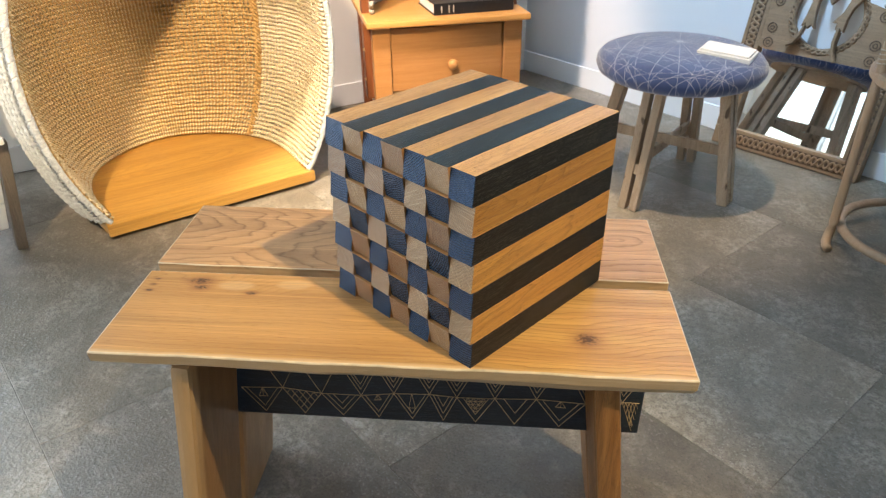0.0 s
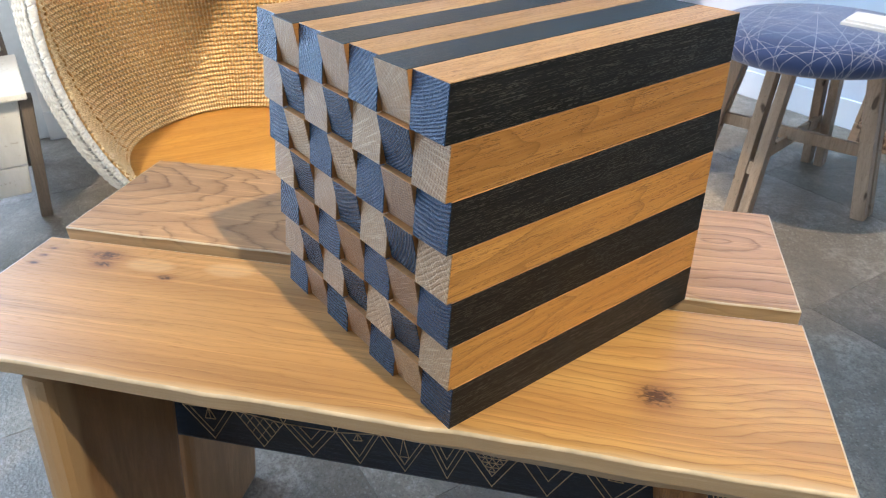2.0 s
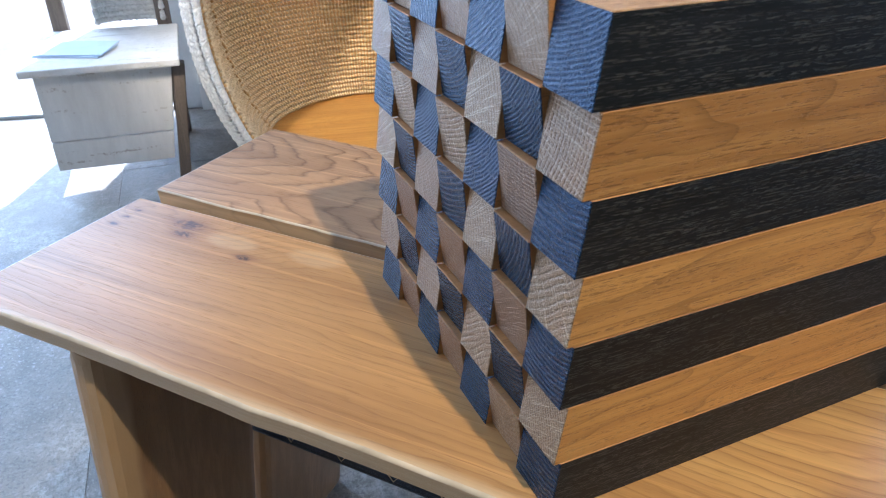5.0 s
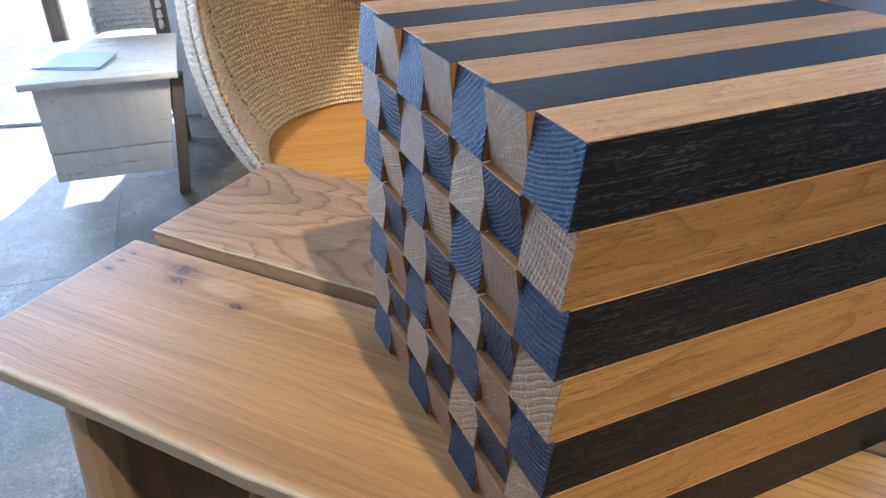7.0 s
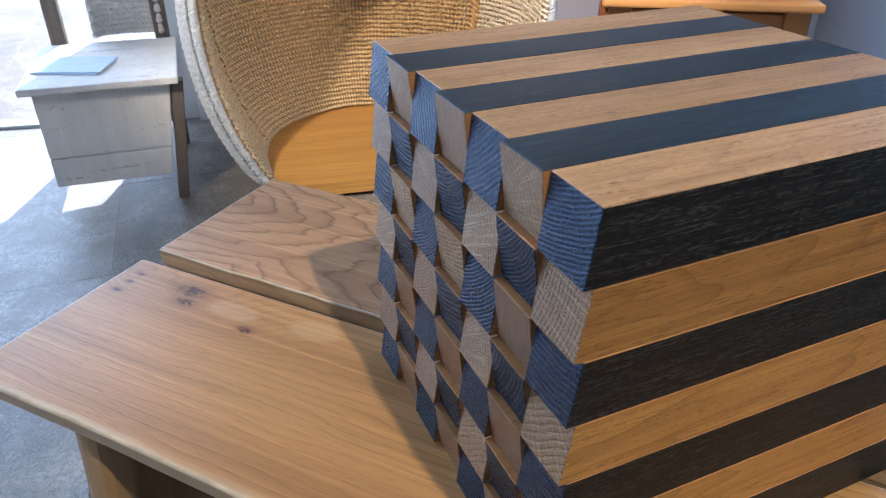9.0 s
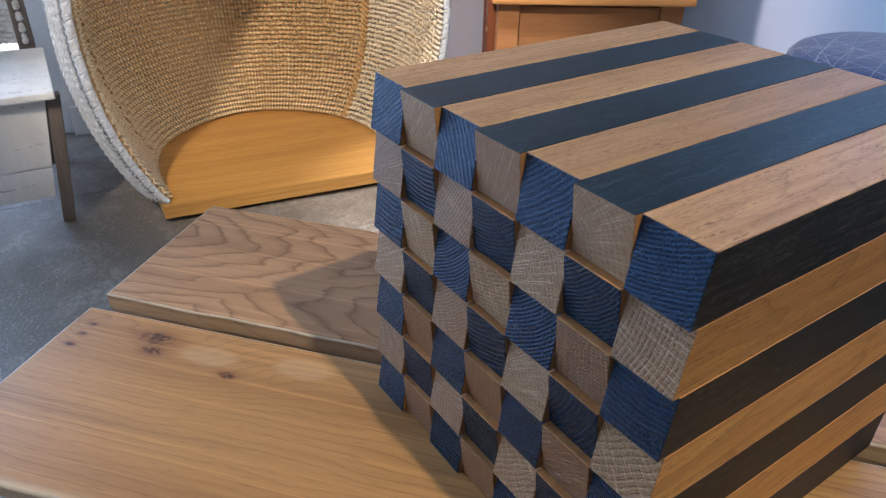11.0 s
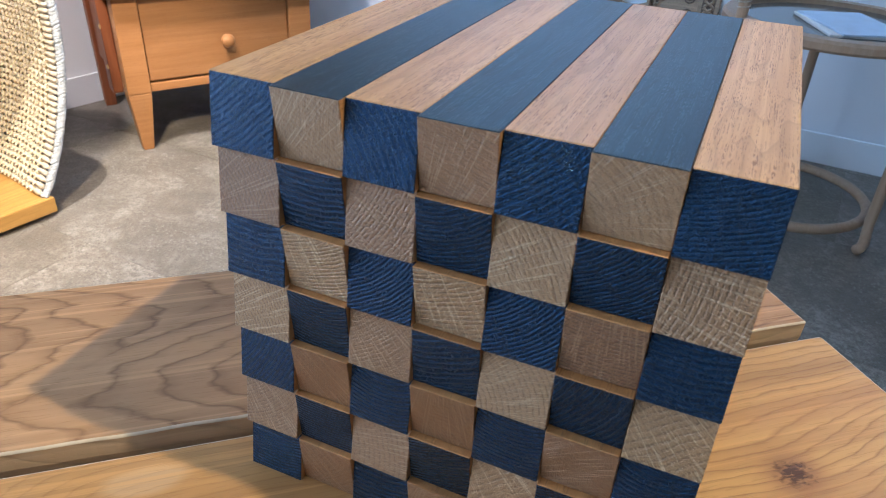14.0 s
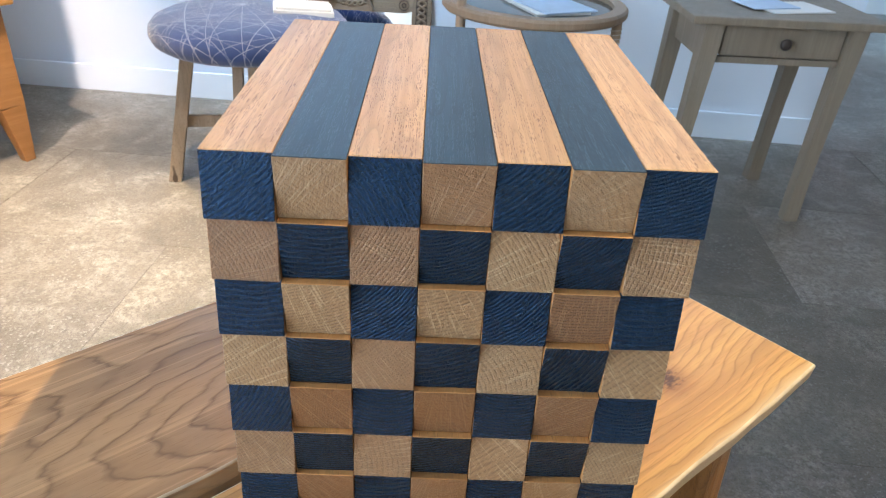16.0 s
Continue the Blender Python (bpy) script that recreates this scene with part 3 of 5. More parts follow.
# ---------------------------------------------------------------- building helpers
def link_mesh(name, bm, mats, parent=None, smooth=False):
    me = bpy.data.meshes.new(name)
    bm.normal_update()
    bm.to_mesh(me)
    bm.free()
    for m in (mats if isinstance(mats, (list, tuple)) else [mats]):
        me.materials.append(m)
    if smooth:
        me.shade_smooth()
    ob = new(name, me)
    ob.parent = parent
    return ob


def part(name, bm, mat, parent, label="", smooth=False):
    ob = link_mesh(name, bm, mat, parent, smooth)
    return tagged(ob, label) if label else ob


def thing(name, m, label, category, group=""):
    ob = new(name)
    ob.empty_display_size = 0.05
    ob.matrix_world = m
    return tagged(ob, label, category, group)


def box(size, centre=(0, 0, 0), bevel=0.003, bm=None, m=None, seg=2):
    b = bmesh.new()
    bmesh.ops.create_cube(b, size=1.0, matrix=Matrix.Translation(centre) @ Matrix.Diagonal((*size, 1)))
    if bevel:
        bmesh.ops.bevel(b, geom=b.edges[:], offset=bevel, segments=seg, profile=0.6, affect='EDGES')
    if m is not None:
        bmesh.ops.transform(b, matrix=m, verts=b.verts)
    return b if bm is None else merge(bm, b)


def merge(a, b):
    me = bpy.data.meshes.new("tmp")
    b.to_mesh(me)
    b.free()
    a.from_mesh(me)
    bpy.data.meshes.remove(me)
    return a


def lathe(profile, steps=48, bm=None):
    """A turned shape from (radius, height) pairs."""
    b = bmesh.new() if bm is None else bm
    rings = []
    for r, z in profile:
        rings.append([b.verts.new((r * math.cos(2 * math.pi * i / steps), r * math.sin(2 * math.pi * i / steps), z)) for i in range(steps)])
    for lo, hi in zip(rings, rings[1:]):
        for i in range(steps):
            b.faces.new((lo[i], lo[(i + 1) % steps], hi[(i + 1) % steps], hi[i]))
    b.faces.new(rings[0][::-1])
    b.faces.new(rings[-1])
    return b


def tube(points, radius, sides=10, bm=None, closed=False, caps=True):
    """A round bar along points; radius a number or a function of the index."""
    b = bmesh.new() if bm is None else bm
    pts = [Vector(p) for p in points]
    n = len(pts)
    rings, up = [], Vector((0.13, 0.21, 0.97)).normalized()
    for i, p in enumerate(pts):
        a = pts[(i - 1) % n] if closed or i else pts[0]
        c = pts[(i + 1) % n] if closed or i < n - 1 else pts[-1]
        d = (c - a).normalized()
        side = d.cross(up)
        if side.length < 1e-4:
            side = d.cross(Vector((1, 0, 0)))
        side.normalize()
        over = side.cross(d)
        r = radius(i) if callable(radius) else radius
        rings.append([b.verts.new(p + r * (math.cos(2 * math.pi * j / sides) * side + math.sin(2 * math.pi * j / sides) * over)) for j in range(sides)])
    for i in range(n if closed else n - 1):
        lo, hi = rings[i], rings[(i + 1) % n]
        for j in range(sides):
            b.faces.new((lo[j], hi[j], hi[(j + 1) % sides], lo[(j + 1) % sides]))
    if not closed and caps:
        b.faces.new(rings[0])
        b.faces.new(rings[-1][::-1])
    return b


def bar(a, b_, w, d, bevel=0.003, bm=None, w2=None, d2=None, side=None):
    """A square bar from a to b_, with its width along side; tapers to w2 x d2."""
    a, b_ = Vector(a), Vector(b_)
    axis = (b_ - a).normalized()
    side = Vector(side) if side else Vector((1, 0, 0))
    side = (side - axis * side.dot(axis)).normalized()
    other = axis.cross(side)
    b = bmesh.new()
    vs = []
    for p, ww, dd in ((a, w, d), (b_, w2 or w, d2 or d)):
        vs.append([b.verts.new(p + side * sx * ww / 2 + other * sy * dd / 2) for sx, sy in ((-1, -1), (1, -1), (1, 1), (-1, 1))])
    lo, hi = vs
    b.faces.new(lo[::-1])
    b.faces.new(hi)
    for i in range(4):
        b.faces.new((lo[i], lo[(i + 1) % 4], hi[(i + 1) % 4], hi[i]))
    if bevel:
        bmesh.ops.bevel(b, geom=b.edges[:], offset=bevel, segments=2, profile=0.6, affect='EDGES')
    return b if bm is None else merge(bm, b)


def slab(points, z0, z1, bevel=0.0, bm=None):
    """A flat plate with the outline points (x, y), between two heights."""
    b = bmesh.new()
    lo = [b.verts.new((x, y, z0)) for x, y in points]
    hi = [b.verts.new((x, y, z1)) for x, y in points]
    n = len(points)
    b.faces.new(lo[::-1])
    top = b.faces.new(hi)
    for i in range(n):
        b.faces.new((lo[i], lo[(i + 1) % n], hi[(i + 1) % n], hi[i]))
    bmesh.ops.recalc_face_normals(b, faces=b.faces)
    if bevel:
        edges = [e for e in b.edges if abs(e.verts[0].co.z - e.verts[1].co.z) < 1e-6]
        bmesh.ops.bevel(b, geom=edges, offset=bevel, segments=2, profile=0.6, affect='EDGES')
    return b if bm is None else merge(bm, b)


def frame_at(origin, xdir, z=0.0):
    """A pose with its x axis along xdir on the plan."""
    return pose(origin[0], origin[1], z, 0, 0, math.degrees(math.atan2(xdir[1], xdir[0])))


# ---------------------------------------------------------------- the room
CORNER = Vector((-1.385, 2.06))
WEST = Vector((-0.23, -0.973)).normalized()       # along the west wall, from the corner towards the window
NORTH = Vector((0.996, -0.089)).normalized()    # along the north wall, from the corner
CEIL = 2.7
ROOM_S, ROOM_E = -3.0, 3.6


def wall_piece(bm, a, b, z0, z1, thick, outward):
    d = (Vector(b) - Vector(a)).normalized()
    o = Vector((outward[0], outward[1]))
    pts = [Vector(a), Vector(b), Vector(b) + o * thick, Vector(a) + o * thick]
    return slab([(p.x, p.y) for p in pts], z0, z1, bm=bm)


def structure(ob, label, category):
    return tagged(ob, label, category, kind="structure")


floor = link_mesh("floor", slab([(-7, -8), (6, -8), (6, 6), (-7, 6)], -0.12, -0.0012), M["floor"])
structure(floor, "grey-brown stone tile floor with pale scuffs", "floor")

west_out = Vector((-WEST.y, WEST.x)) * -1
if west_out.x > 0:
    west_out = -west_out
north_out = Vector((-NORTH.y, NORTH.x))
if north_out.y < 0:
    north_out = -north_out
w_open0 = CORNER + WEST * 2.06
w_open1 = CORNER + WEST * 4.6
w_end = CORNER + WEST * 5.3
bm = bmesh.new()
wall_piece(bm, CORNER, w_open0, 0, CEIL, 0.09, west_out)
wall_piece(bm, w_open0, w_open1, 2.25, CEIL, 0.09, west_out)
wall_piece(bm, w_open1, w_end, 0, CEIL, 0.09, west_out)
structure(link_mesh("wall_west", bm, M["wall"]), "white painted plaster wall with a tall window opening", "wall")
n_end = CORNER + NORTH * 2.71
bm = bmesh.new()
wall_piece(bm, CORNER + west_out * 0.2 - NORTH * 0.0, n_end, 0, CEIL, 0.2, north_out)
# white wall; the faint blue in its colour stands in for blue light
structure(link_mesh("wall_north", bm, mat_wall("blue_lit_plaster", (0.69, 0.72, 0.77), (0.73, 0.76, 0.80))), "white plaster wall with a faint blue light cast in its colour", "wall")
bm = bmesh.new()
wall_piece(bm, (1.0, 3.9), (ROOM_E + 0.2, 3.9), 0, CEIL, 0.2, (0, 1))
structure(link_mesh("wall_far", bm, M["wall"]), "white wall beyond the end of the partition", "wall")
bm = bmesh.new()
wall_piece(bm, (ROOM_E, ROOM_S), (ROOM_E, 3.9), 0, CEIL, 0.2, (1, 0))
structure(link_mesh("wall_east", bm, M["wall"]), "plain white painted wall", "wall")
bm = bmesh.new()
wall_piece(bm, (1.0, 2.1), (1.0, 3.9), 0, CEIL, 0.15, (-1, 0))
structure(link_mesh("wall_recess", bm, M["wall"]), "plain white return wall", "wall")
bm = bmesh.new()
wall_piece(bm, (w_end.x - 0.3, ROOM_S), (-2.40, ROOM_S), 0, CEIL, 0.2, (0, -1))
wall_piece(bm, (-2.40, ROOM_S), (-1.2, ROOM_S), 2.3, CEIL, 0.2, (0, -1))
wall_piece(bm, (-1.2, ROOM_S), (ROOM_E + 0.2, ROOM_S), 0, CEIL, 0.2, (0, -1))
structure(link_mesh("wall_south", bm, M["wall"]), "plain white wall with a glazed door opening", "wall")
# the added overhang past the west wall cuts the sun patch short
structure(link_mesh("ceiling", slab([(-3.41, -3.2), (3.8, -3.2), (3.8, 4.1), (-3.41, 4.1)], CEIL, CEIL + 0.15), M["ceiling_paint"]), "plain white painted ceiling", "ceiling")


def skirting(a, b, inward, name, paint):
    bm = bmesh.new()
    d = Vector(inward)
    pts = [Vector(a), Vector(b), Vector(b) + d * 0.008, Vector(a) + d * 0.008]
    slab([(p.x, p.y) for p in pts], 0.0, 0.085, 0.002, bm)
    structure(link_mesh(name, bm, paint), "pale painted skirting board along the wall", "skirting board")


skirting(CORNER - west_out * 0.002, w_open0 - west_out * 0.002, -west_out, "baseboard", M["skirting"])
# white skirting, with the same blue light mixed into its colour
skirting(CORNER - north_out * 0.002, n_end - north_out * 0.002, -north_out, "baseboard", mat_wall("blue_lit_skirting", (0.74, 0.79, 0.85), (0.78, 0.83, 0.88)))


def window(name, a, b, z0, z1, bays, outward):
    """Tall glazing: a painted frame with posts between its bays."""
    a, b, o = Vector(a), Vector(b), Vector(outward)
    w = thing(name, Matrix.Identity(4), "tall grey-framed shop window in bright daylight", "window")
    w["kind"] = "structure"
    d = (b - a).normalized()
    mid = o * 0.045
    for i in range(bays + 1):
        p = a + (b - a) * i / bays + mid + d * (0.03 if i == 0 else -0.03 if i == bays else 0)
        part("mullion", bar((p.x, p.y, z0), (p.x, p.y, z1), 0.06, 0.06, 0.004, side=(d.x, d.y, 0)), M["frame_paint"], w)
    for name, z, h in (("threshold", z0 + 0.005, 0.012), ("window_rail", z1 - 0.03, 0.058)):
        p, q = a + mid + d * 0.06, b + mid - d * 0.06
        part(name, bar((p.x, p.y, z), (q.x, q.y, z), h, 0.058, 0.003, side=(0, 0, 1)), M["frame_paint"], w)
    return w


window("window_1", w_open0, w_open1, 0.0, 2.25, 1, west_out)
window("window_2", (-2.40, ROOM_S), (-1.2, ROOM_S), 0.0, 2.3, 2, (0, -1))

# ---------------------------------------------------------------- the bench
U = Vector((0.763, 0.646)).normalized()
bench = thing("bench", frame_at((0.145, 0.06), U), "oiled elm bench with two waney planks and a carved dark rail", "bench")


def plank(u0, u1, v0, v1, z0, z1, wane, seed, back_wane=0.002):
    """A waney-edged board: crisp top edge, undercut front, faintly wavy outline."""
    b = bmesh.new()
    rows, n = [], 60
    for i in range(n + 1):
        t = i / n
        u = u0 + (u1 - u0) * t
        wob = 0.0022 * noise.noise(Vector((u * 9, seed, 0))) + 0.001 * noise.noise(Vector((u * 30, seed, 4)))
        w = wane * (1.25 - 0.5 * t + 0.35 * noise.noise(Vector((u * 6, seed, 9))))
        e, ef = 0.0014, 0.0014 if wane < 0.01 else 0.0019
        prof = [(v1 - back_wane, z0), (v1, z0 + 0.004), (v1, z1 - e), (v1 - e * 0.3, z1 - e * 0.3), (v1 - e, z1), (v0 + wob + ef, z1), (v0 + wob + ef * 0.62, z1 - ef * 0.08), (v0 + wob + ef * 0.3, z1 - ef * 0.3), (v0 + wob + ef * 0.08, z1 - ef * 0.62), (v0 + wob, z1 - ef), (v0 + wob + w * 0.12, z1 - 0.013), (v0 + wob + w, z0 + 0.001), (v0 + wob + w + 0.003, z0)]
        rows.append([b.verts.new((u, v, z)) for v, z in prof])
    m = len(rows[0])
    for lo, hi in zip(rows, rows[1:]):
        for j in range(m):
            b.faces.new((lo[j], lo[(j + 1) % m], hi[(j + 1) % m], hi[j]))
    b.faces.new(rows[0][::-1])
    b.faces.new(rows[-1])
    bmesh.ops.recalc_face_normals(b, faces=b.faces)
    ends = [ed for ed in b.edges if all(abs(v.co.x - u0) < 1e-6 for v in ed.verts) or all(abs(v.co.x - u1) < 1e-6 for v in ed.verts)]
    bmesh.ops.bevel(b, geom=ends, offset=0.0017, segments=3, profile=0.5, affect='EDGES')
    b.normal_update()
    for f in b.faces:
        f.smooth = 0.06 < f.normal.z < 0.985
        f.material_index = 1 if f.smooth else 2 if f.normal.y < -0.6 else 0
    return b


TOP = 0.48
part("front_plank", plank(-0.388, 0.234, -0.091, 0.066, TOP - 0.026, TOP, 0.012, 1.0), [M["bench_top"], M["edge_highlight"], M["bench_sap"]], bench, "honey-coloured elm plank with dark knots")
part("back_plank", plank(-0.388, 0.236, 0.082, 0.238, TOP - 0.026, TOP, 0.004, 7.0), [M["bench_top_back"], M["edge_highlight"], M["bench_top_back"]], bench, "figured elm plank with flowing grain")
LEG_H = TOP - 0.027
for top_u, foot_u, thick in ((-0.300, -0.359, 0.022), (0.149, 0.205, 0.028)):
    for v, w in ((-0.0035, 0.151), (0.1615, 0.151)):
        part("leg_board", bar((foot_u, v, 0.0), (top_u, v, LEG_H), w, thick, 0.008, side=(0, 1, 0)), M["bench_leg" if top_u < 0 else "bench_leg_brown"], bench)
RAIL_Z0, RAIL_Z1, RAIL_V = 0.236, TOP - 0.028, 0.080
rail = part("rail", box((0.590, 0.030, RAIL_Z1 - RAIL_Z0), (-0.064, RAIL_V + 0.015, (RAIL_Z0 + RAIL_Z1) / 2), 0.003), M["rail_dark"], bench, "dark-stained rail carved with fine triangles")


def stroke(a, b, w=0.0007):
    """A carved line on the rail's face from (u, z) to (u, z)."""
    (ua, za), (ub, zb) = a, b
    d = Vector((ub - ua, zb - za)).normalized()
    s = Vector((-d.y, d.x)) * w / 2
    y0, y1 = RAIL_V - 0.0008, RAIL_V + 0.002
    bm = bmesh.new()
    quad = [(ua + s.x, za + s.y), (ub + s.x, zb + s.y), (ub - s.x, zb - s.y), (ua - s.x, za - s.y)]
    f = [bm.verts.new((u, y0, z)) for u, z in quad]
    g = [bm.verts.new((u, y1, z)) for u, z in quad]
    bm.faces.new(f)
    for i in range(4):
        bm.faces.new((f[i], g[i], g[(i + 1) % 4], f[(i + 1) % 4]))
    part("carved_line", bm, M["carved_line"], rail, "pale cut line")


def carve():
    """A zigzag of triangles under one wavering line, each filled in its own way, with chevrons rising from its nodes."""
    nodes = [(-0.310, 0.284), (-0.252, 0.287), (-0.199, 0.280), (-0.144, 0.280), (-0.099, 0.286), (-0.051, 0.288), (-0.014, 0.285), (0.037, 0.286), (0.092, 0.289), (0.157, 0.285), (0.204, 0.291), (0.226, 0.291)]
    fills = "eye lattice chevron house needle chevron net open house open lattice".split()
    for i, fill in enumerate(fills):
        a, b = Vector(nodes[i]), Vector(nodes[i + 1])
        last = i == len(fills) - 1
        tip = Vector(((a.x + b.x) / 2 + (0.006 if last else 0.0), RAIL_Z0 + 0.006))
        stroke(a, b), stroke(a, tip)
        if last:
            stroke(a + Vector((0.006, -0.003)), tip + Vector((0.0, 0.007)))
        else:
            stroke(tip, b)

        def inner(s, lift=0.0):
            """The triangle drawn smaller about the middle of its upper side."""
            m = (a + b) / 2 + Vector((0, lift))
            return [m + (e - (a + b) / 2) * s for e in (a, b, tip)]

        if fill in ("chevron", "house", "needle", "eye", "open"):
            for s in {"chevron": (0.72, 0.42), "house": (0.76,), "needle": (0.80,), "eye": (0.76,), "open": (0.56,)}[fill]:
                p, q, r = inner(s)
                stroke(p, r), stroke(r, q)
        if fill in ("house", "eye"):
            p, q, r = inner(0.42)
            m = (p + q) / 2
            foot = 0.55 if fill == "house" else 0.85
            l, o = m + (r - m) * foot + (p - m) * 0.5, m + (r - m) * foot + (q - m) * 0.5
            stroke(m, l), stroke(m, o), stroke(l, o)
            stroke(m, (l + o) / 2, 0.0005)
        if fill == "needle":
            p, q, r = inner(0.80)
            m = (p + q) / 2
            w = (q - p) * 0.12
            stroke(m, m.lerp(r, 0.7) - w), stroke(m, m.lerp(r, 0.7) + w), stroke(m.lerp(r, 0.7) - w, r), stroke(m.lerp(r, 0.7) + w, r)
            stroke(m.lerp(r, 0.7) - w, m.lerp(r, 0.7) + w)
        if fill in ("lattice", "net"):
            p, q, r = (a, b, tip) if fill == "lattice" else inner(0.68)
            if fill == "net":
                stroke(p, q), stroke(p, r), stroke(r, q)
            for s in (0.2, 0.4, 0.6, 0.8):
                stroke(p.lerp(q, s), r.lerp(q, s), 0.0006), stroke(q.lerp(p, s), r.lerp(p, s), 0.0006)
                if fill == "net":
                    stroke(p.lerp(r, s), q.lerp(r, s), 0.0005)
        if 0 < i:
            for lift in (0.0, 0.011, 0.020) if i > 2 else (0.0,):
                base, rise = a + Vector((0, lift)), 0.052 - lift
                stroke(base, base + Vector((-0.48 * rise, rise))), stroke(base, base + Vector((0.48 * rise, rise)))


carve()

# ---------------------------------------------------------------- the block of sticks
CELL, DEPTH, LEAN_Y = 0.03, 0.221, 0.0019
block = thing("checkered_block", pose(0, 0, TOP), "checkered block of dark-stained and natural oak sticks on the bench", "wooden block")


# ring direction (a: level, each letter a turn of 20 degrees), boldness and tone of the sawn ends, row by row from the top
# low tones in the fifth and seventh rows also hold the bench's orange reflection
GRAIN = ("c35 h26 g45 i13 c45 g36 b65", "g42 a84 d53 b45 g57 c65 e75", "a55 b78 c95 b77 c95 a81 a45", "g68 a24 c34 b65 g57 d45 c67",
         "d24 c11 a24 a11 a34 g11 a55", "c55 a34 f45 b34 c57 b45 g67", "a24 c12 a34 a13 a34 b26 a45")


def stick(col, row):
    """One square stick: sawn front end that leans in or out, four planed sides."""
    rng = random.Random(col * 17 + row * 131)
    g = 0.00012
    x0, x1 = -CELL / 2 + g, CELL / 2 - g
    z0, z1 = -CELL / 2 + g, CELL / 2 - g
    s = 1 if col % 2 == 0 else -1
    a = LEAN_Y * rng.uniform(0.85, 1.1)
    top, bot = s * a, -s * a
    j = [rng.uniform(-0.0003, 0.0003) for _ in range(4)]
    b = bmesh.new()
    v = [b.verts.new(p) for p in ((x0, bot + j[0], z0), (x1, bot + j[1], z0), (x1, top + j[2], z1), (x0, top + j[3], z1),
                                  (x0, DEPTH, z0), (x1, DEPTH, z0), (x1, DEPTH, z1), (x0, DEPTH, z1))]
    blue = (col + row) % 2 == 0
    faces = [((0, 1, 2, 3), 0), ((3, 2, 6, 7), 1), ((1, 5, 6, 2), 2), ((4, 0, 3, 7), 3), ((1, 0, 4, 5), 3), ((5, 4, 7, 6), 0)]
    for ids, slot in faces:
        b.faces.new([v[i] for i in ids]).material_index = slot
    bmesh.ops.bevel(b, geom=b.edges[:], offset=0.00035, segments=1, affect='EDGES')
    bmesh.ops.recalc_face_normals(b, faces=b.faces)
    for f in b.faces:
        n = f.normal
        f.material_index = 0 if abs(n.y) > 0.9 else 1 if n.z > 0.5 else 2 if n.x > 0.9 or (n.x > 0.3 and abs(n.y) < 0.3) else 0 if n.y < -0.3 else 3
    end = M["end_blue_sheen"] if blue else M["end_light"]
    topm = (M["oak_top_light"] if col % 2 == 0 else M["oak_top_dark"]) if row == 0 else M["raw_side"]
    side = (M["oak_dark"] if blue else M["oak_light"]) if col == 6 else M["raw_side"]
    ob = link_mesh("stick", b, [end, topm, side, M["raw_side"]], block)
    ob.location = ((col + 0.5) * CELL, 0, (6.5 - row) * CELL)
    turn, bold, tone = GRAIN[row].split()[col]
    ob.color = ("abcdefghi".index(turn) / 9, 0.2 + int(bold) / 11, int(tone) / 9, 1)
    return tagged(ob, "dark-stained oak stick with a blue-tinted sheen on its end" if blue else "natural oak stick")


for row in range(7):
    for col in range(7):
        stick(col, row)
# ---------------------------------------------------------------- the straw hood on its oak base
hood = thing("straw_hood", frame_at((-1.213, 0.127), (0.172, 0.985)), "open woven straw chair hood on a rounded oak base", "straw chair")
HMID, HZ0, HZ1 = 0.295, 0.048, 0.93


def hood_at(phi, z, out=0.0):
    w = 0.388 * math.sqrt(max(0.02, 1 - ((z - 0.43) / 0.55) ** 2)) + out
    dep = 0.505 + 0.05 * math.sin(math.pi * min(1, max(0, (z - 0.05) / 0.8))) + out
    dep *= min(1.0, max(0.12, (1.02 - z) / 0.5)) ** 0.5
    c, s = max(0.0, math.cos(phi)), math.sin(phi)
    return Vector((HMID + w * s * (1 + 0.35 * c * s * s), dep * c ** 0.8, z))


def hood_weave(first, last):
    """Coils of straw rope, laid row on row between two stitches."""
    bm = bmesh.new()
    pitch, steps, sides = 0.0124, 345, 7
    rows = int((HZ1 - HZ0) / pitch)
    rng = random.Random(8)
    for r in range(rows):
        z = HZ0 + 0.006 + r * pitch
        off = rng.uniform(-0.5, 0.5)
        pts = [hood_at(-math.pi / 2 + math.pi * i / steps, z + 0.0007 * math.sin(i * 0.37 + off)) for i in range(first, last + 1)]
        jit = [rng.uniform(-0.10, 0.12) for _ in range(last - first + 1)]
        tube(pts, lambda i, j=jit, o=off: 0.0057 * (1.0 + j[i] - 0.18 * math.cos(i * 2 * math.pi / 3)), sides, bm)
    return bm


part("weave", hood_weave(0, 270), M["straw"], hood, "golden oat straw coils with bound stitches", smooth=True)
part("weave", hood_weave(270, 345), M["straw_pale"], hood, "bleached pale straw coils beside the seam", smooth=True)


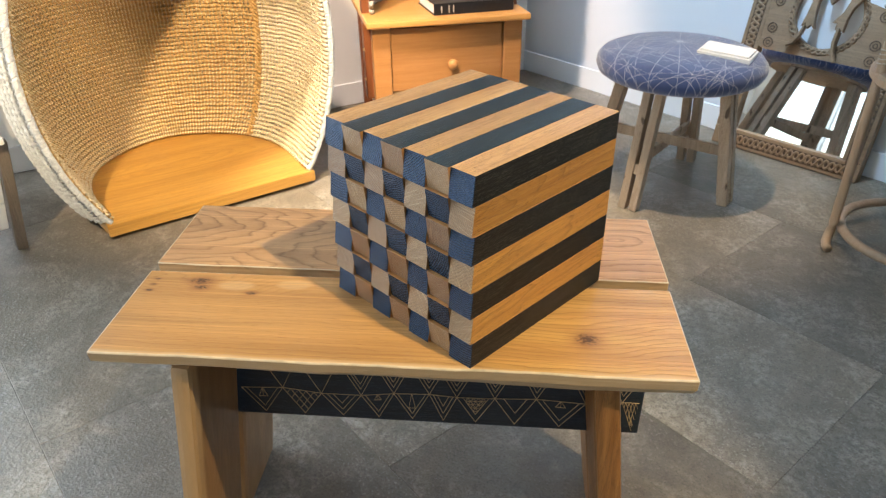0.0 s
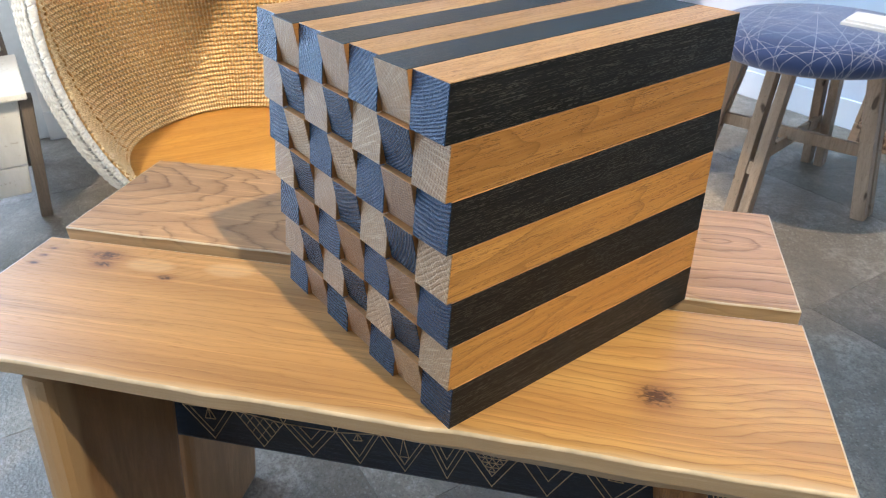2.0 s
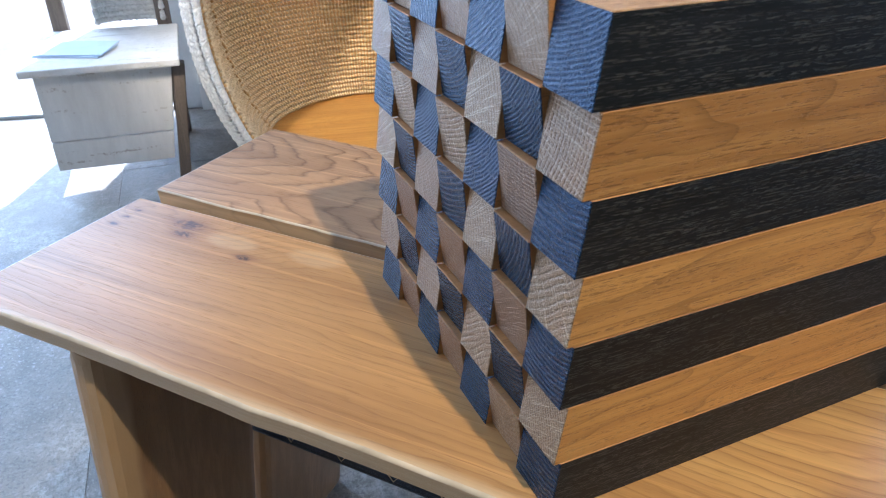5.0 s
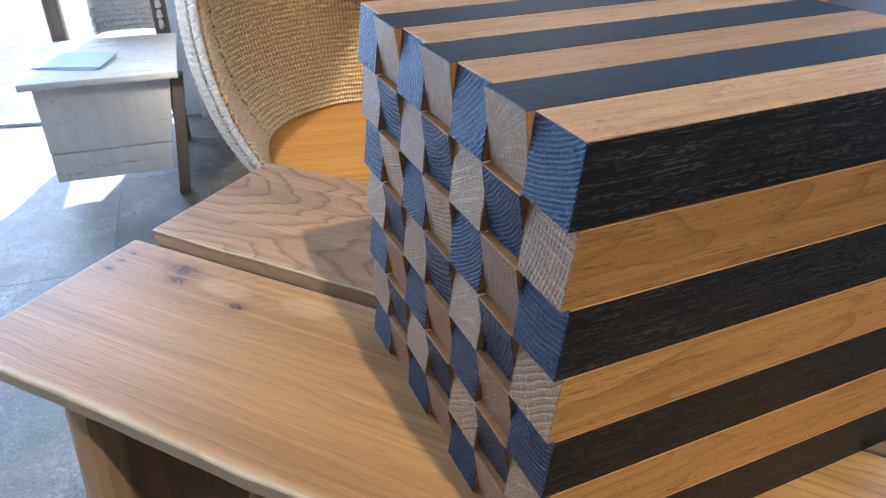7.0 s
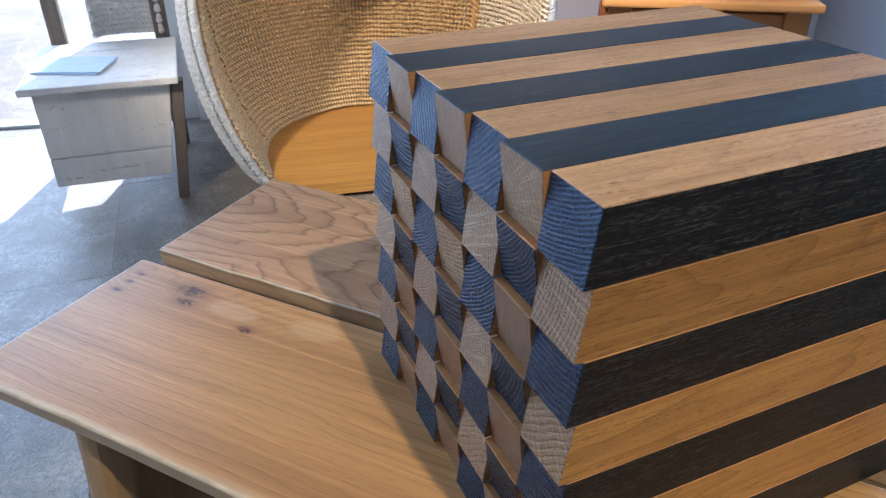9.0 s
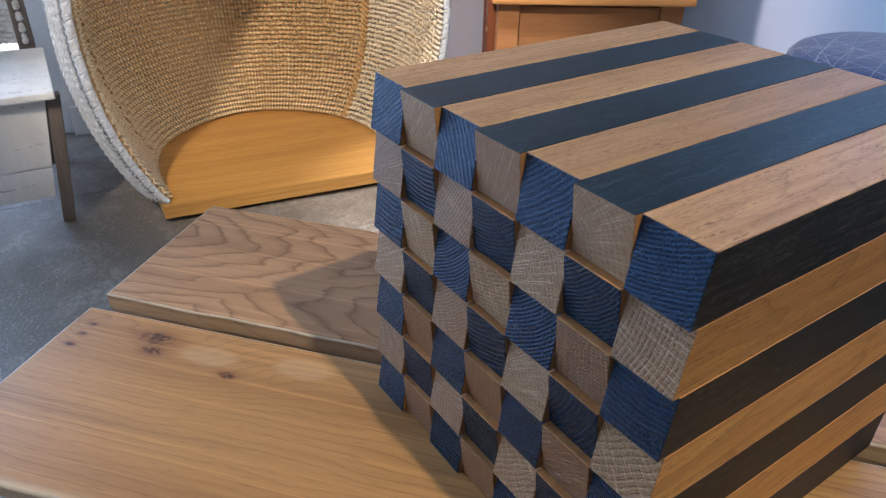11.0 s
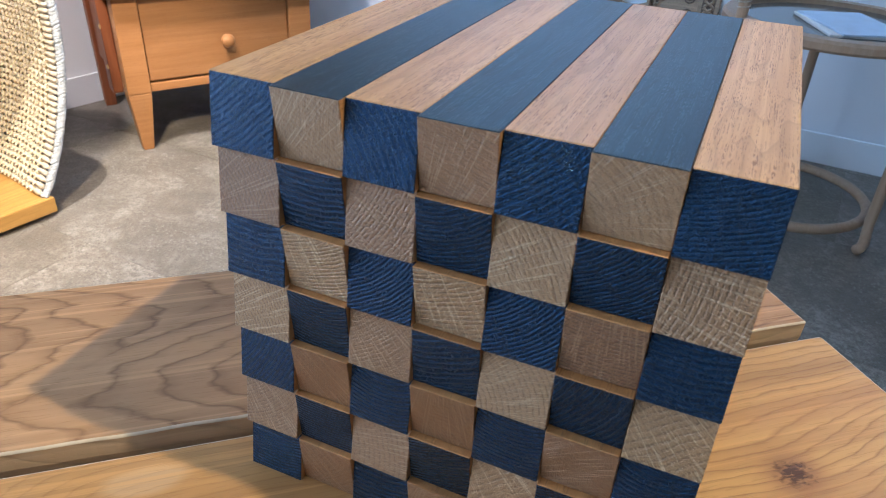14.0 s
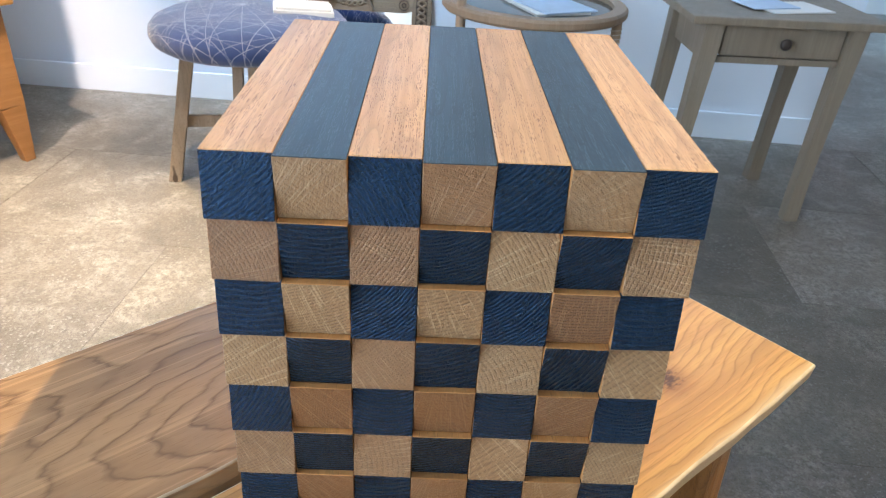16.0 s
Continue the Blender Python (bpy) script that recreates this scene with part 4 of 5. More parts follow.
def hood_stitches():
    """Straw twine that climbs the inside from coil to coil, one strand beside another."""
    bm = bmesh.new()
    pitch, count = 0.0124, 115
    rows = int((HZ1 - HZ0) / pitch)
    rng = random.Random(21)
    for c in range(count):
        phi0 = -math.pi / 2 + math.pi * (c + 0.02) * 3 / 345
        pts, sway = [], rng.uniform(0, 6)
        for q in range(rows * 3 - 1):
            z = HZ0 + 0.006 + q * pitch / 3
            f = 0.8 * math.sin(q * 1.05 + sway) + rng.uniform(-0.3, 0.3) + 0.9 * math.sin(z * 4 + c * 0.05)
            p = hood_at(min(math.pi / 2, max(-math.pi / 2, phi0 + f * 0.0035)), z, -0.0060 - 0.0040 * math.cos(q * 2 * math.pi / 3))
            pts.append(p)
        tube(pts, lambda i: 0.0021, 5, bm, caps=False)
    return bm


part("stitching", hood_stitches(), M["twine"], hood, "pale straw twine binding the coils", smooth=True)


def rim_rope(side):
    """The edge binding: two thick straw strands twisted round one another."""
    bm = bmesh.new()
    line = []
    for i in range(520):
        z = HZ0 - 0.002 + (HZ1 - HZ0) * i / 519
        p = hood_at(side * math.pi / 2, z)
        line.append((p.x + side * 0.009, -0.005, p.z))
    for ph in (0.0, 2.1, 4.2):
        pts = []
        for i, (x, y, z) in enumerate(line):
            a = i * 0.62 + ph
            pts.append((x + 0.0046 * math.cos(a), y + 0.0046 * math.sin(a), z + 0.002 * math.sin(a * 0.5)))
        tube(pts, lambda i: 0.0045 * (1 + 0.10 * math.sin(i * 1.7)), 7, bm)
    return bm


def border(side):
    """The bound edge outside the rim: straw coils that run up the hood, tied with a zigzag strand."""
    bm = bmesh.new()

    def at(z, k):
        p = hood_at(side * math.pi / 2, z)
        width = (0.017 + 0.020 * max(0.0, 1 - z / 0.8)) if side < 0 else 0.013
        f = k / 4
        return Vector((p.x + side * (0.018 + width * f), 0.002 + 0.05 * f * f + 0.012 * f, z))

    zs = [HZ0 + (HZ1 - HZ0) * i / 220 for i in range(221)]
    rng = random.Random(5 if side < 0 else 6)
    for k in range(1, 5):
        tube([at(z, k) + Vector((0, rng.uniform(-0.001, 0.001), 0)) for z in zs], lambda i, k=k: 0.0050 * (1 + 0.25 * math.sin(i * 1.55 + k)), 7, bm)
    tie = [at(HZ0 + (HZ1 - HZ0) * i / 180, (-1.0, 1.3)[i % 2]) + Vector((0, -0.006, 0)) for i in range(181)]
    tube(tie, 0.0022, 5, bm)
    return bm


for side in (-1, 1):
    part("border", border(side), M["straw_rim"], hood, "white straw edge tied with twine", smooth=True)
for side in (-1, 1):
    part("rim", rim_rope(side), M["straw_rim"], hood, "thick pale straw edge binding", smooth=True)


def outer_skin():
    """The pale bound outside of the hood."""
    bm = bmesh.new()
    rows = []
    for r in range(150):
        z = HZ0 + (HZ1 - HZ0) * r / 149
        bump = 0.0032 * math.sin(r * math.pi / 1.0 * 0.5) ** 2
        rows.append([bm.verts.new(hood_at(-math.pi / 2 + math.pi * i / 200, z, 0.013 + bump + 0.0015 * math.sin(i * 1.7 + r))) for i in range(201)])
    for lo, hi in zip(rows, rows[1:]):
        for i in range(200):
            bm.faces.new((lo[i], lo[i + 1], hi[i + 1], hi[i]))
    return bm


part("outer_weave", outer_skin(), M["straw_rim"], hood, "pale straw back of the hood", smooth=True)


def seam(phi, width=1.0):
    pts = [hood_at(phi, HZ0 + 0.01 + (HZ1 - HZ0 - 0.02) * i / 160) for i in range(161)]
    pts = [(p.x + (HMID - p.x) * 0.02, p.y * 0.985, p.z) for p in pts]
    bm = bmesh.new()
    rng = random.Random(int(phi * 100))
    for k in range(3 if width == 1.0 else 1):
        wave = [(x + width * 0.008 * math.sin(i * 0.85 + k * 2.1), y + 0.004 * math.cos(i * 0.85 + k * 2.1) + rng.uniform(-0.002, 0.002), z) for i, (x, y, z) in enumerate(pts)]
        tube(wave, lambda i: (0.0022 + 0.0024 * width) * (1 + 0.3 * math.sin(i * 1.9 + k)), 6, bm)
    return bm


for phi, width in ((0.88, 1.0), (-1.12, 0.3)):
    part("seam", seam(phi, width), M["straw"], hood, smooth=True)


def base_outline():
    pts = []
    for i in range(61):
        phi = -math.pi / 2 + math.pi * i / 60
        p = hood_at(phi, 0.05, 0.018)
        pts.append((p.x, p.y))
    return [(pts[0][0], -0.02)] + pts + [(pts[-1][0], -0.02)]


part("base", slab(base_outline(), 0.012, 0.046, 0.003), M["pod_base"], hood, "rounded golden oak base board")
for x, y in ((0.08, 0.06), (0.51, 0.06), (0.295, 0.42)):
    part("foot", box((0.05, 0.05, 0.0115), (x, y, 0.006), 0.002), M["bench_leg"], hood)

# ---------------------------------------------------------------- the cherry drawer chair
dchair = thing("drawer_chair", frame_at((-1.175, 1.064), (0.532, 0.847)), "cherry wood straw-backed chair with a drawer under its seat", "chair")
for x0, x1, xf in ((-0.025, 0.032, 0.004), (0.410, 0.472, 0.455)):
    xm = (x0 + x1) / 2
    bm = bar((xm, 0.022, 0.15), (xm, 0.022, 0.394), x1 - x0, 0.044, 0.003)
    part("stile", bm, M["orange_wood"], dchair)
    part("leg", bar((xf, 0.022, 0.0), (xm, 0.022, 0.15), 0.026, 0.028, 0.003, w2=x1 - x0, d2=0.044), M["orange_wood"], dchair)
for x in (-0.005, 0.442):
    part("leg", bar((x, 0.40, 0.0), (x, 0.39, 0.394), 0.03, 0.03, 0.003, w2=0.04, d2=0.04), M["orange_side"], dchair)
drawer = part("drawer", box((0.374, 0.02, 0.205), (0.221, 0.018, 0.280), 0.004), M["orange_wood"], dchair, "plain cherry drawer front")
kb = lathe([(0.008, 0.0), (0.008, 0.012), (0.016, 0.016), (0.018, 0.024), (0.014, 0.031), (0.004, 0.034)], 24)
bmesh.ops.transform(kb, matrix=pose(0.235, 0.009, 0.262, 90, 0, 0), verts=kb.verts)
part("knob", kb, M["orange_wood"], drawer, "turned cherry knob", smooth=True)
part("rail", box((0.377, 0.03, 0.022), (0.221, 0.024, 0.161), 0.003), M["orange_wood"], dchair)
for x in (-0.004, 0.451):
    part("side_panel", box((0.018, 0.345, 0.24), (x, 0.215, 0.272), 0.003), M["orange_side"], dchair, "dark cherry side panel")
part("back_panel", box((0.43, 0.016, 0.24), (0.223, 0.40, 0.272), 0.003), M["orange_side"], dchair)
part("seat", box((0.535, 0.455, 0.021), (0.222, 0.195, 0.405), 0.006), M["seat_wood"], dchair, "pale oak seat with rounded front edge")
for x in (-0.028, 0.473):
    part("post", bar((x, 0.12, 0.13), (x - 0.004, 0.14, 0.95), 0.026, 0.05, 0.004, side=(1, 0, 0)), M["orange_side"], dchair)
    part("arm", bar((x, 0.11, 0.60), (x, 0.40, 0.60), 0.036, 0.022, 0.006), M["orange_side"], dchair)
for z in (0.40, 0.30, 0.20):
    b = lathe([(0.006, 0), (0.006, 0.002), (0.003, 0.004)], 12)
    bmesh.ops.transform(b, matrix=pose(-0.041, 0.10, z, 0, -90, 0), verts=b.verts)
    part("stud", b, M["brass"], dchair, "small brass stud")


def straw_back(width, z0, z1, depth, ymid, bulge, pitch=0.013):
    """One long straw rope that winds to and fro, row on row."""
    pts, rows = [], int((z1 - z0) / pitch)
    for r in range(rows):
        span = range(61) if r % 2 == 0 else range(60, -1, -1)
        for i in span:
            phi = -math.pi / 2 + math.pi * i / 60
            z = z0 + r * pitch
            pts.append((width / 2 * math.sin(phi), ymid + depth * math.cos(phi) ** 0.8 + bulge * (z - z0), z))
    return tube(pts, lambda i: 0.0075 * (1 + 0.2 * math.cos(i * 1.9)), 6)


bm = straw_back(0.47, 0.424, 0.95, 0.27, 0.075, 0.05)
bmesh.ops.translate(bm, vec=(0.222, 0, 0), verts=bm.verts)
part("straw_back", bm, M["straw_grey"], dchair, "curved back of grey-brown straw coils", smooth=True)


def book(m, w, d, h, label, cover, pages):
    """A closed hardback: boards, spine and a page block."""
    t = thing("book", m, label, "book")
    part("page_block", box((w - 0.008, d - 0.006, h - 0.006), (0, 0.001, h / 2), 0.001), pages, t)
    for z in (0.0015, h - 0.0015):
        part("cover", box((w, d, 0.003), (0, 0, z), 0.0008), cover, t)
    part("spine", box((w, 0.004, h), (0, -d / 2 - 0.001, h / 2), 0.0012), cover, t)
    for x in (-0.11, -0.085, -0.07):
        if abs(x) < w / 2:
            part("gilt_band", box((0.004, 0.001, h * 0.6), (x, -d / 2 - 0.0035, h / 2), 0), M["gilt"], t)
    return t


DF = frame_at((-1.175, 1.064), (0.532, 0.847))
book(DF @ pose(0.305, 0.115, 0.416, 0, 0, 4), 0.27, 0.19, 0.036, "thick black leather-bound book with faint gilt bands on the chair seat", M["book_black"], M["paper"])

# ---------------------------------------------------------------- the round stool and the white box on it
STOOL = (-0.328, 1.413)
stool = thing("round_stool", pose(*STOOL, 0.0), "round stool with an indigo printed cushion on driftwood legs", "stool")
part("cushion", lathe([(0.02, 0.350), (0.17, 0.346), (0.203, 0.348), (0.217, 0.357), (0.225, 0.374), (0.223, 0.391), (0.211, 0.405), (0.187, 0.415), (0.14, 0.422), (0.08, 0.426), (0.02, 0.427)], 72), M["cushion"], stool, "domed indigo cushion printed with fine white lines", smooth=True)
part("seat_board", lathe([(0.165, 0.336), (0.172, 0.338), (0.172, 0.349), (0.165, 0.351)], 48), M["stool_leg"], stool)
LEGS = [(0.005, -0.178), (0.185, 0.041), (-0.047, 0.245), (-0.218, -0.024)]
cx, cy = sum(p[0] for p in LEGS) / 4, sum(p[1] for p in LEGS) / 4
for fx, fy in LEGS:
    d = Vector((fx - cx, fy - cy)).normalized()
    s = Vector((-d.y, d.x))
    tx, ty = d.x * 0.145, d.y * 0.145
    for k in (-1, 1):
        o = s * 0.0165 * k
        part("leg_lath", bar((fx + o.x, fy + o.y, 0.0), (tx + o.x, ty + o.y, 0.337), 0.022, 0.030, 0.002, side=(s.x, s.y, 0)), M["stool_leg"], stool, "weathered driftwood lath")
    part("spacer", bar((fx + (tx - fx) * 0.36, fy + (ty - fy) * 0.36, 0.105), (fx + (tx - fx) * 0.45, fy + (ty - fy) * 0.45, 0.135), 0.011, 0.026, 0.001, side=(s.x, s.y, 0)), M["stool_leg"], stool)
for (a, b, z) in ((0, 2, 0.130), (1, 3, 0.152)):
    p, q = Vector(LEGS[a]), Vector(LEGS[b])
    pc, qc = p.lerp(q, 0.08), p.lerp(q, 0.92)
    part("stretcher", bar((pc.x, pc.y, z), (qc.x, qc.y, z), 0.011, 0.030, 0.002, side=(-(q - p).y, (q - p).x, 0)), M["stool_leg"], stool)

card = thing("white_card_box", pose(-0.210, 1.431, 0.418, 0, 3.0, 12), "flat white card box lying on the stool", "box")
part("tray", box((0.135, 0.098, 0.011), (0, 0, 0.0055), 0.0015), M["paper"], card)
part("lid", box((0.124, 0.087, 0.006), (0, 0, 0.014), 0.0015), M["paper"], card)

# ---------------------------------------------------------------- the carved mirror leaning on the wall
MX = Vector((0.457, -0.020)).normalized()
mirror = thing("carved_mirror", frame_at((-0.390, 1.870), MX) @ pose(0, 0, 0, -12.6, 0, 0), "driftwood mirror carved with knotwork leaning on the wall", "mirror")
MW, MH = 0.472, 0.575
part("glass", box((MW - 0.05, 0.006, 0.305), (MW / 2, 0.012, 0.178), 0), M["mirror"], mirror, "silvered mirror glass")
part("backing", box((MW, 0.012, 0.335), (MW / 2, 0.0225, 0.1675), 0.002), M["mirror_wood"], mirror)
BORD = 0.058
part("frame_bottom", box((MW, 0.026, BORD), (MW / 2, 0.0, BORD / 2), 0.004), M["mirror_wood"], mirror)
part("frame_top", box((MW, 0.026, BORD), (MW / 2, 0.0, MH - BORD / 2), 0.004), M["mirror_wood"], mirror)
for x in (BORD / 2, MW - BORD / 2):
    part("frame_side", box((BORD, 0.026, MH - 2 * BORD), (x, 0.0, MH / 2), 0.004), M["mirror_wood"], mirror)


def fret_panel():
    """A board with a round opening through it."""
    bm = bmesh.new()
    n, r, cxx, czz = 64, 0.096, MW / 2, 0.450
    x0, x1, z0, z1 = BORD - 0.002, MW - BORD + 0.002, 0.323, 0.525
    for y in (-0.011, 0.008):
        inner = [bm.verts.new((cxx + r * math.cos(2 * math.pi * i / n), y, czz + r * math.sin(2 * math.pi * i / n))) for i in range(n)]
        outer = []
        for i in range(n):
            c, s = math.cos(2 * math.pi * i / n), math.sin(2 * math.pi * i / n)
            t = min((x1 - cxx) / abs(c) if abs(c) > 1e-6 else 9, ((z1 - czz) if s > 0 else (czz - z0)) / abs(s) if abs(s) > 1e-6 else 9)
            outer.append(bm.verts.new((cxx + t * c, y, czz + t * s)))
        for i in range(n):
            j = (i + 1) % n
            bm.faces.new((inner[i], outer[i], outer[j], inner[j]) if y < 0 else (inner[j], outer[j], outer[i], inner[i]))
        if y < 0:
            front = (inner, outer)
        else:
            for a, b in zip(front, (inner, outer)):
                for i in range(n):
                    j = (i + 1) % n
                    bm.faces.new((a[i], a[j], b[j], b[i]))
    bmesh.ops.recalc_face_normals(bm, faces=bm.faces)
    return bm


panel = part("fret_panel", fret_panel(), M["mirror_wood"], mirror, "carved board with a round opening")


def twist(points, turns, spread, radius, bm, plane_y=-0.014):
    """Two strands that cross and cross again along a line on the frame's face."""
    pts = [Vector(p) for p in points]
    n = len(pts)
    for ph in (0, math.pi):
        line = []
        for i, p in enumerate(pts):
            a = pts[max(0, i - 1)]
            b = pts[min(n - 1, i + 1)]
            d = (b - a).normalized()
            s = Vector((-d.y, d.x)) * spread * math.sin(turns * 2 * math.pi * i / (n - 1) + ph)
            line.append((p.x + s.x, plane_y - 0.0004 * math.cos(turns * 2 * math.pi * i / (n - 1) + ph), p.y + s.y))
        tube(line, radius, 6, bm)
    return bm


# raised plaits on dark flat strips that paint in their shaded gaps
for size, at in (((MW - 0.05, 0.0012, 0.036), (MW / 2, -0.0130, BORD / 2)), ((0.034, 0.0012, MH - 0.09), (BORD / 2, -0.0130, MH / 2)), ((0.034, 0.0012, MH - 0.09), (MW - BORD / 2, -0.0130, MH / 2))):
    part("channel", box(size, at, 0.0003), M["incised"], mirror, "dark flat strip painting the shaded gaps of the plait")
bm = bmesh.new()
twist([(0.03 + (MW - 0.06) * i / 150, BORD * 0.5) for i in range(151)], 11, 0.0125, 0.0042, bm, -0.0128)
part("plait", bm, M["mirror_wood"], mirror, "carved plaited border", smooth=True)
for x in (BORD * 0.5, MW - BORD * 0.5):
    bm = bmesh.new()
    twist([(x, 0.05 + (MH - 0.1) * i / 240) for i in range(241)], 13, 0.0115, 0.0042, bm, -0.0128)
    part("plait", bm, M["mirror_wood"], mirror, "carved plaited border", smooth=True)
# a dark ring under the round plait paints in its gaps likewise
bm = bmesh.new()
tube([(MW / 2 + 0.107 * math.cos(2 * math.pi * i / 96), -0.0085, 0.450 + 0.107 * math.sin(2 * math.pi * i / 96)) for i in range(96)], 0.0035, 6, bm, closed=True)
part("ring_ground", bm, M["incised"], panel, smooth=True)
bm = bmesh.new()
twist([(MW / 2 + 0.107 * math.cos(2 * math.pi * i / 200), 0.450 + 0.107 * math.sin(2 * math.pi * i / 200)) for i in range(201)], 20, 0.0062, 0.0036, bm, -0.0112)
part("ring_moulding", bm, M["mirror_wood"], panel, "plaited ring round the opening", smooth=True)
for x, z in ((0.085, 0.345), (0.39, 0.345), (0.085, 0.39), (0.39, 0.39), (0.085, 0.47), (0.39, 0.47), (0.085, 0.505), (0.39, 0.505)):
    b = bmesh.new()
    for rr in (0.014, 0.006):
        tube([(x + rr * math.cos(a * 0.3142), -0.012, z + rr * math.sin(a * 0.3142)) for a in range(20)], 0.0016, 6, b, closed=True)
    part("roundel", b, M["incised"], panel, smooth=True)


def fret_shape(name, outline, y0=-0.016, y1=0.006):
    """A flat sawn figure in the round opening, with its carved edge line."""
    z0 = 0.450
    mx = sum(p[0] for p in outline) / len(outline)
    outline = [(mx + (x - mx) * 0.66, z) for x, z in outline]
    body = part(name, slab([(x, -z) for x, z in outline], 0, y1 - y0, 0.003), M["mirror_wood"], panel, "sawn and carved knotwork figure")
    body.matrix_basis = pose(MW / 2, y0, z0, 90, 0, 0) @ pose(0, 0, 0, 180, 0, 0) @ Matrix.Translation((0, 0, -(y1 - y0)))
    mx, mz = sum(p[0] for p in outline) / len(outline), sum(p[1] for p in outline) / len(outline)
    line = [(MW / 2 + mx + (x - mx) * 0.72, y0 - 0.0004, z0 + mz + (z - mz) * 0.80) for x, z in outline]
    part("carved_edge", tube(line, 0.0014, 6, closed=True), M["incised"], panel, smooth=True)


fret_shape("fret_figure", [(-0.062, 0.100), (-0.052, 0.030), (-0.060, -0.010), (-0.070, -0.040), (-0.052, -0.030), (-0.042, -0.046), (-0.028, -0.034), (-0.010, -0.044), (-0.020, -0.012), (-0.024, 0.030), (-0.014, 0.100)])
fret_shape("fret_figure", [(0.090, 0.085), (0.060, 0.060), (0.044, 0.018), (0.010, -0.018), (0.030, -0.018), (0.030, -0.036), (0.050, -0.034), (0.066, -0.040), (0.066, -0.005), (0.078, 0.030), (0.110, 0.062)])
fret_shape("fret_figure", [(-0.010, 0.045), (0.006, 0.030), (0.026, 0.048), (0.040, 0.100), (-0.020, 0.100)])
fret_shape("fret_leg", [(-0.046, -0.036), (-0.034, -0.034), (-0.044, -0.066), (-0.066, -0.094), (-0.096, -0.106), (-0.104, -0.098), (-0.074, -0.084), (-0.054, -0.062)], -0.018)
fret_shape("fret_leg", [(0.040, -0.030), (0.054, -0.030), (0.052, -0.070), (0.058, -0.098), (0.076, -0.122), (0.066, -0.128), (0.046, -0.104), (0.038, -0.070)], -0.018)

# ---------------------------------------------------------------- the round glass-topped table
GT = (0.335, 1.532)
gtable = thing("round_glass_table", pose(*GT, 0), "round glass-topped table on a bentwood base", "table")


def ring_plate(r0, r1, z0, z1):
    bm = bmesh.new()
    steps, prof = 72, [(r0, z0), (r1 - 0.006, z0), (r1, z0 + 0.006), (r1, z1 - 0.006), (r1 - 0.006, z1), (r0, z1)]
    rings = [[bm.verts.new((r * math.cos(2 * math.pi * i / steps), r * math.sin(2 * math.pi * i / steps), z)) for i in range(steps)] for r, z in prof]
    for k in range(len(prof)):
        lo, hi = rings[k], rings[(k + 1) % len(prof)]
        for i in range(steps):
            bm.faces.new((lo[i], lo[(i + 1) % steps], hi[(i + 1) % steps], hi[i]))
    return bm


part("rim", ring_plate(0.190, 0.225, 0.428, 0.452), M["bentwood"], gtable, "pale bentwood rim")
part("glass_top", lathe([(0.1895, 0.440), (0.1895, 0.442)], 72), M["glass_dark"], gtable, "dark glass table top")
for a, way, top in ((211, 1, 0.52), (331, -1, 0.43), (91, 1, 0.43)):
    pts = []
    for turn, out, z in ((13, 0.018, 0.0118), (9, 0.016, 0.013), (5, 0.012, 0.018), (2, 0.006, 0.028), (0.6, 0.002, 0.042), (0, 0, 0.062), (0, 0, 0.12), (0, 0, 0.24), (0, 0, 0.36), (0, 0, top)):
        ang = radians(a + way * turn)
        pts.append(((0.211 + out) * math.cos(ang), (0.211 + out) * math.sin(ang), z))
    part("leg", tube(pts, 0.0115, 12), M["bentwood"], gtable, "round leg with a bent foot", smooth=True)
    c, s = 0.211 * math.cos(radians(a)), 0.211 * math.sin(radians(a))
    wind = [(c + 0.0125 * math.cos(q * 0.523), s + 0.0125 * math.sin(q * 0.523), top - 0.055 + q * 0.00085) for q in range(49)]
    part("binding", tube(wind, 0.0012, 6), M["cord"], gtable, "thin white wire binding", smooth=True)
part("floor_ring", tube([(0.188 * math.cos(2 * math.pi * i / 72), 0.188 * math.sin(2 * math.pi * i / 72), 0.048) for i in range(72)], 0.0115, 10, closed=True), M["bentwood"], gtable, "bent round hoop near the floor", smooth=True)
bk = thing("booklet", pose(GT[0] + 0.02, GT[1] - 0.03, 0.4425, 0, 0, 20), "pale printed booklets lying on the glass table", "booklet")
part("lower_sheet", box((0.14, 0.20, 0.006), (0, 0, 0.003), 0.001), M["paper"], bk)
part("upper_sheet", box((0.14, 0.20, 0.004), (0.010, -0.006, 0.0082), 0.001, m=pose(0, 0, 0, 0, 0, 5)), M["paper_blue"], bk)

# ---------------------------------------------------------------- the limed side table
stable = thing("side_table", frame_at((0.699, 1.315), (1, 0.01)), "limed oak side table with one small drawer", "side table")
SW, SD = 0.318, 0.23
part("table_top", box((SW + 0.115, SD + 0.07, 0.018), (SW / 2, SD / 2, 0.476), 0.004), M["side_table"], stable)
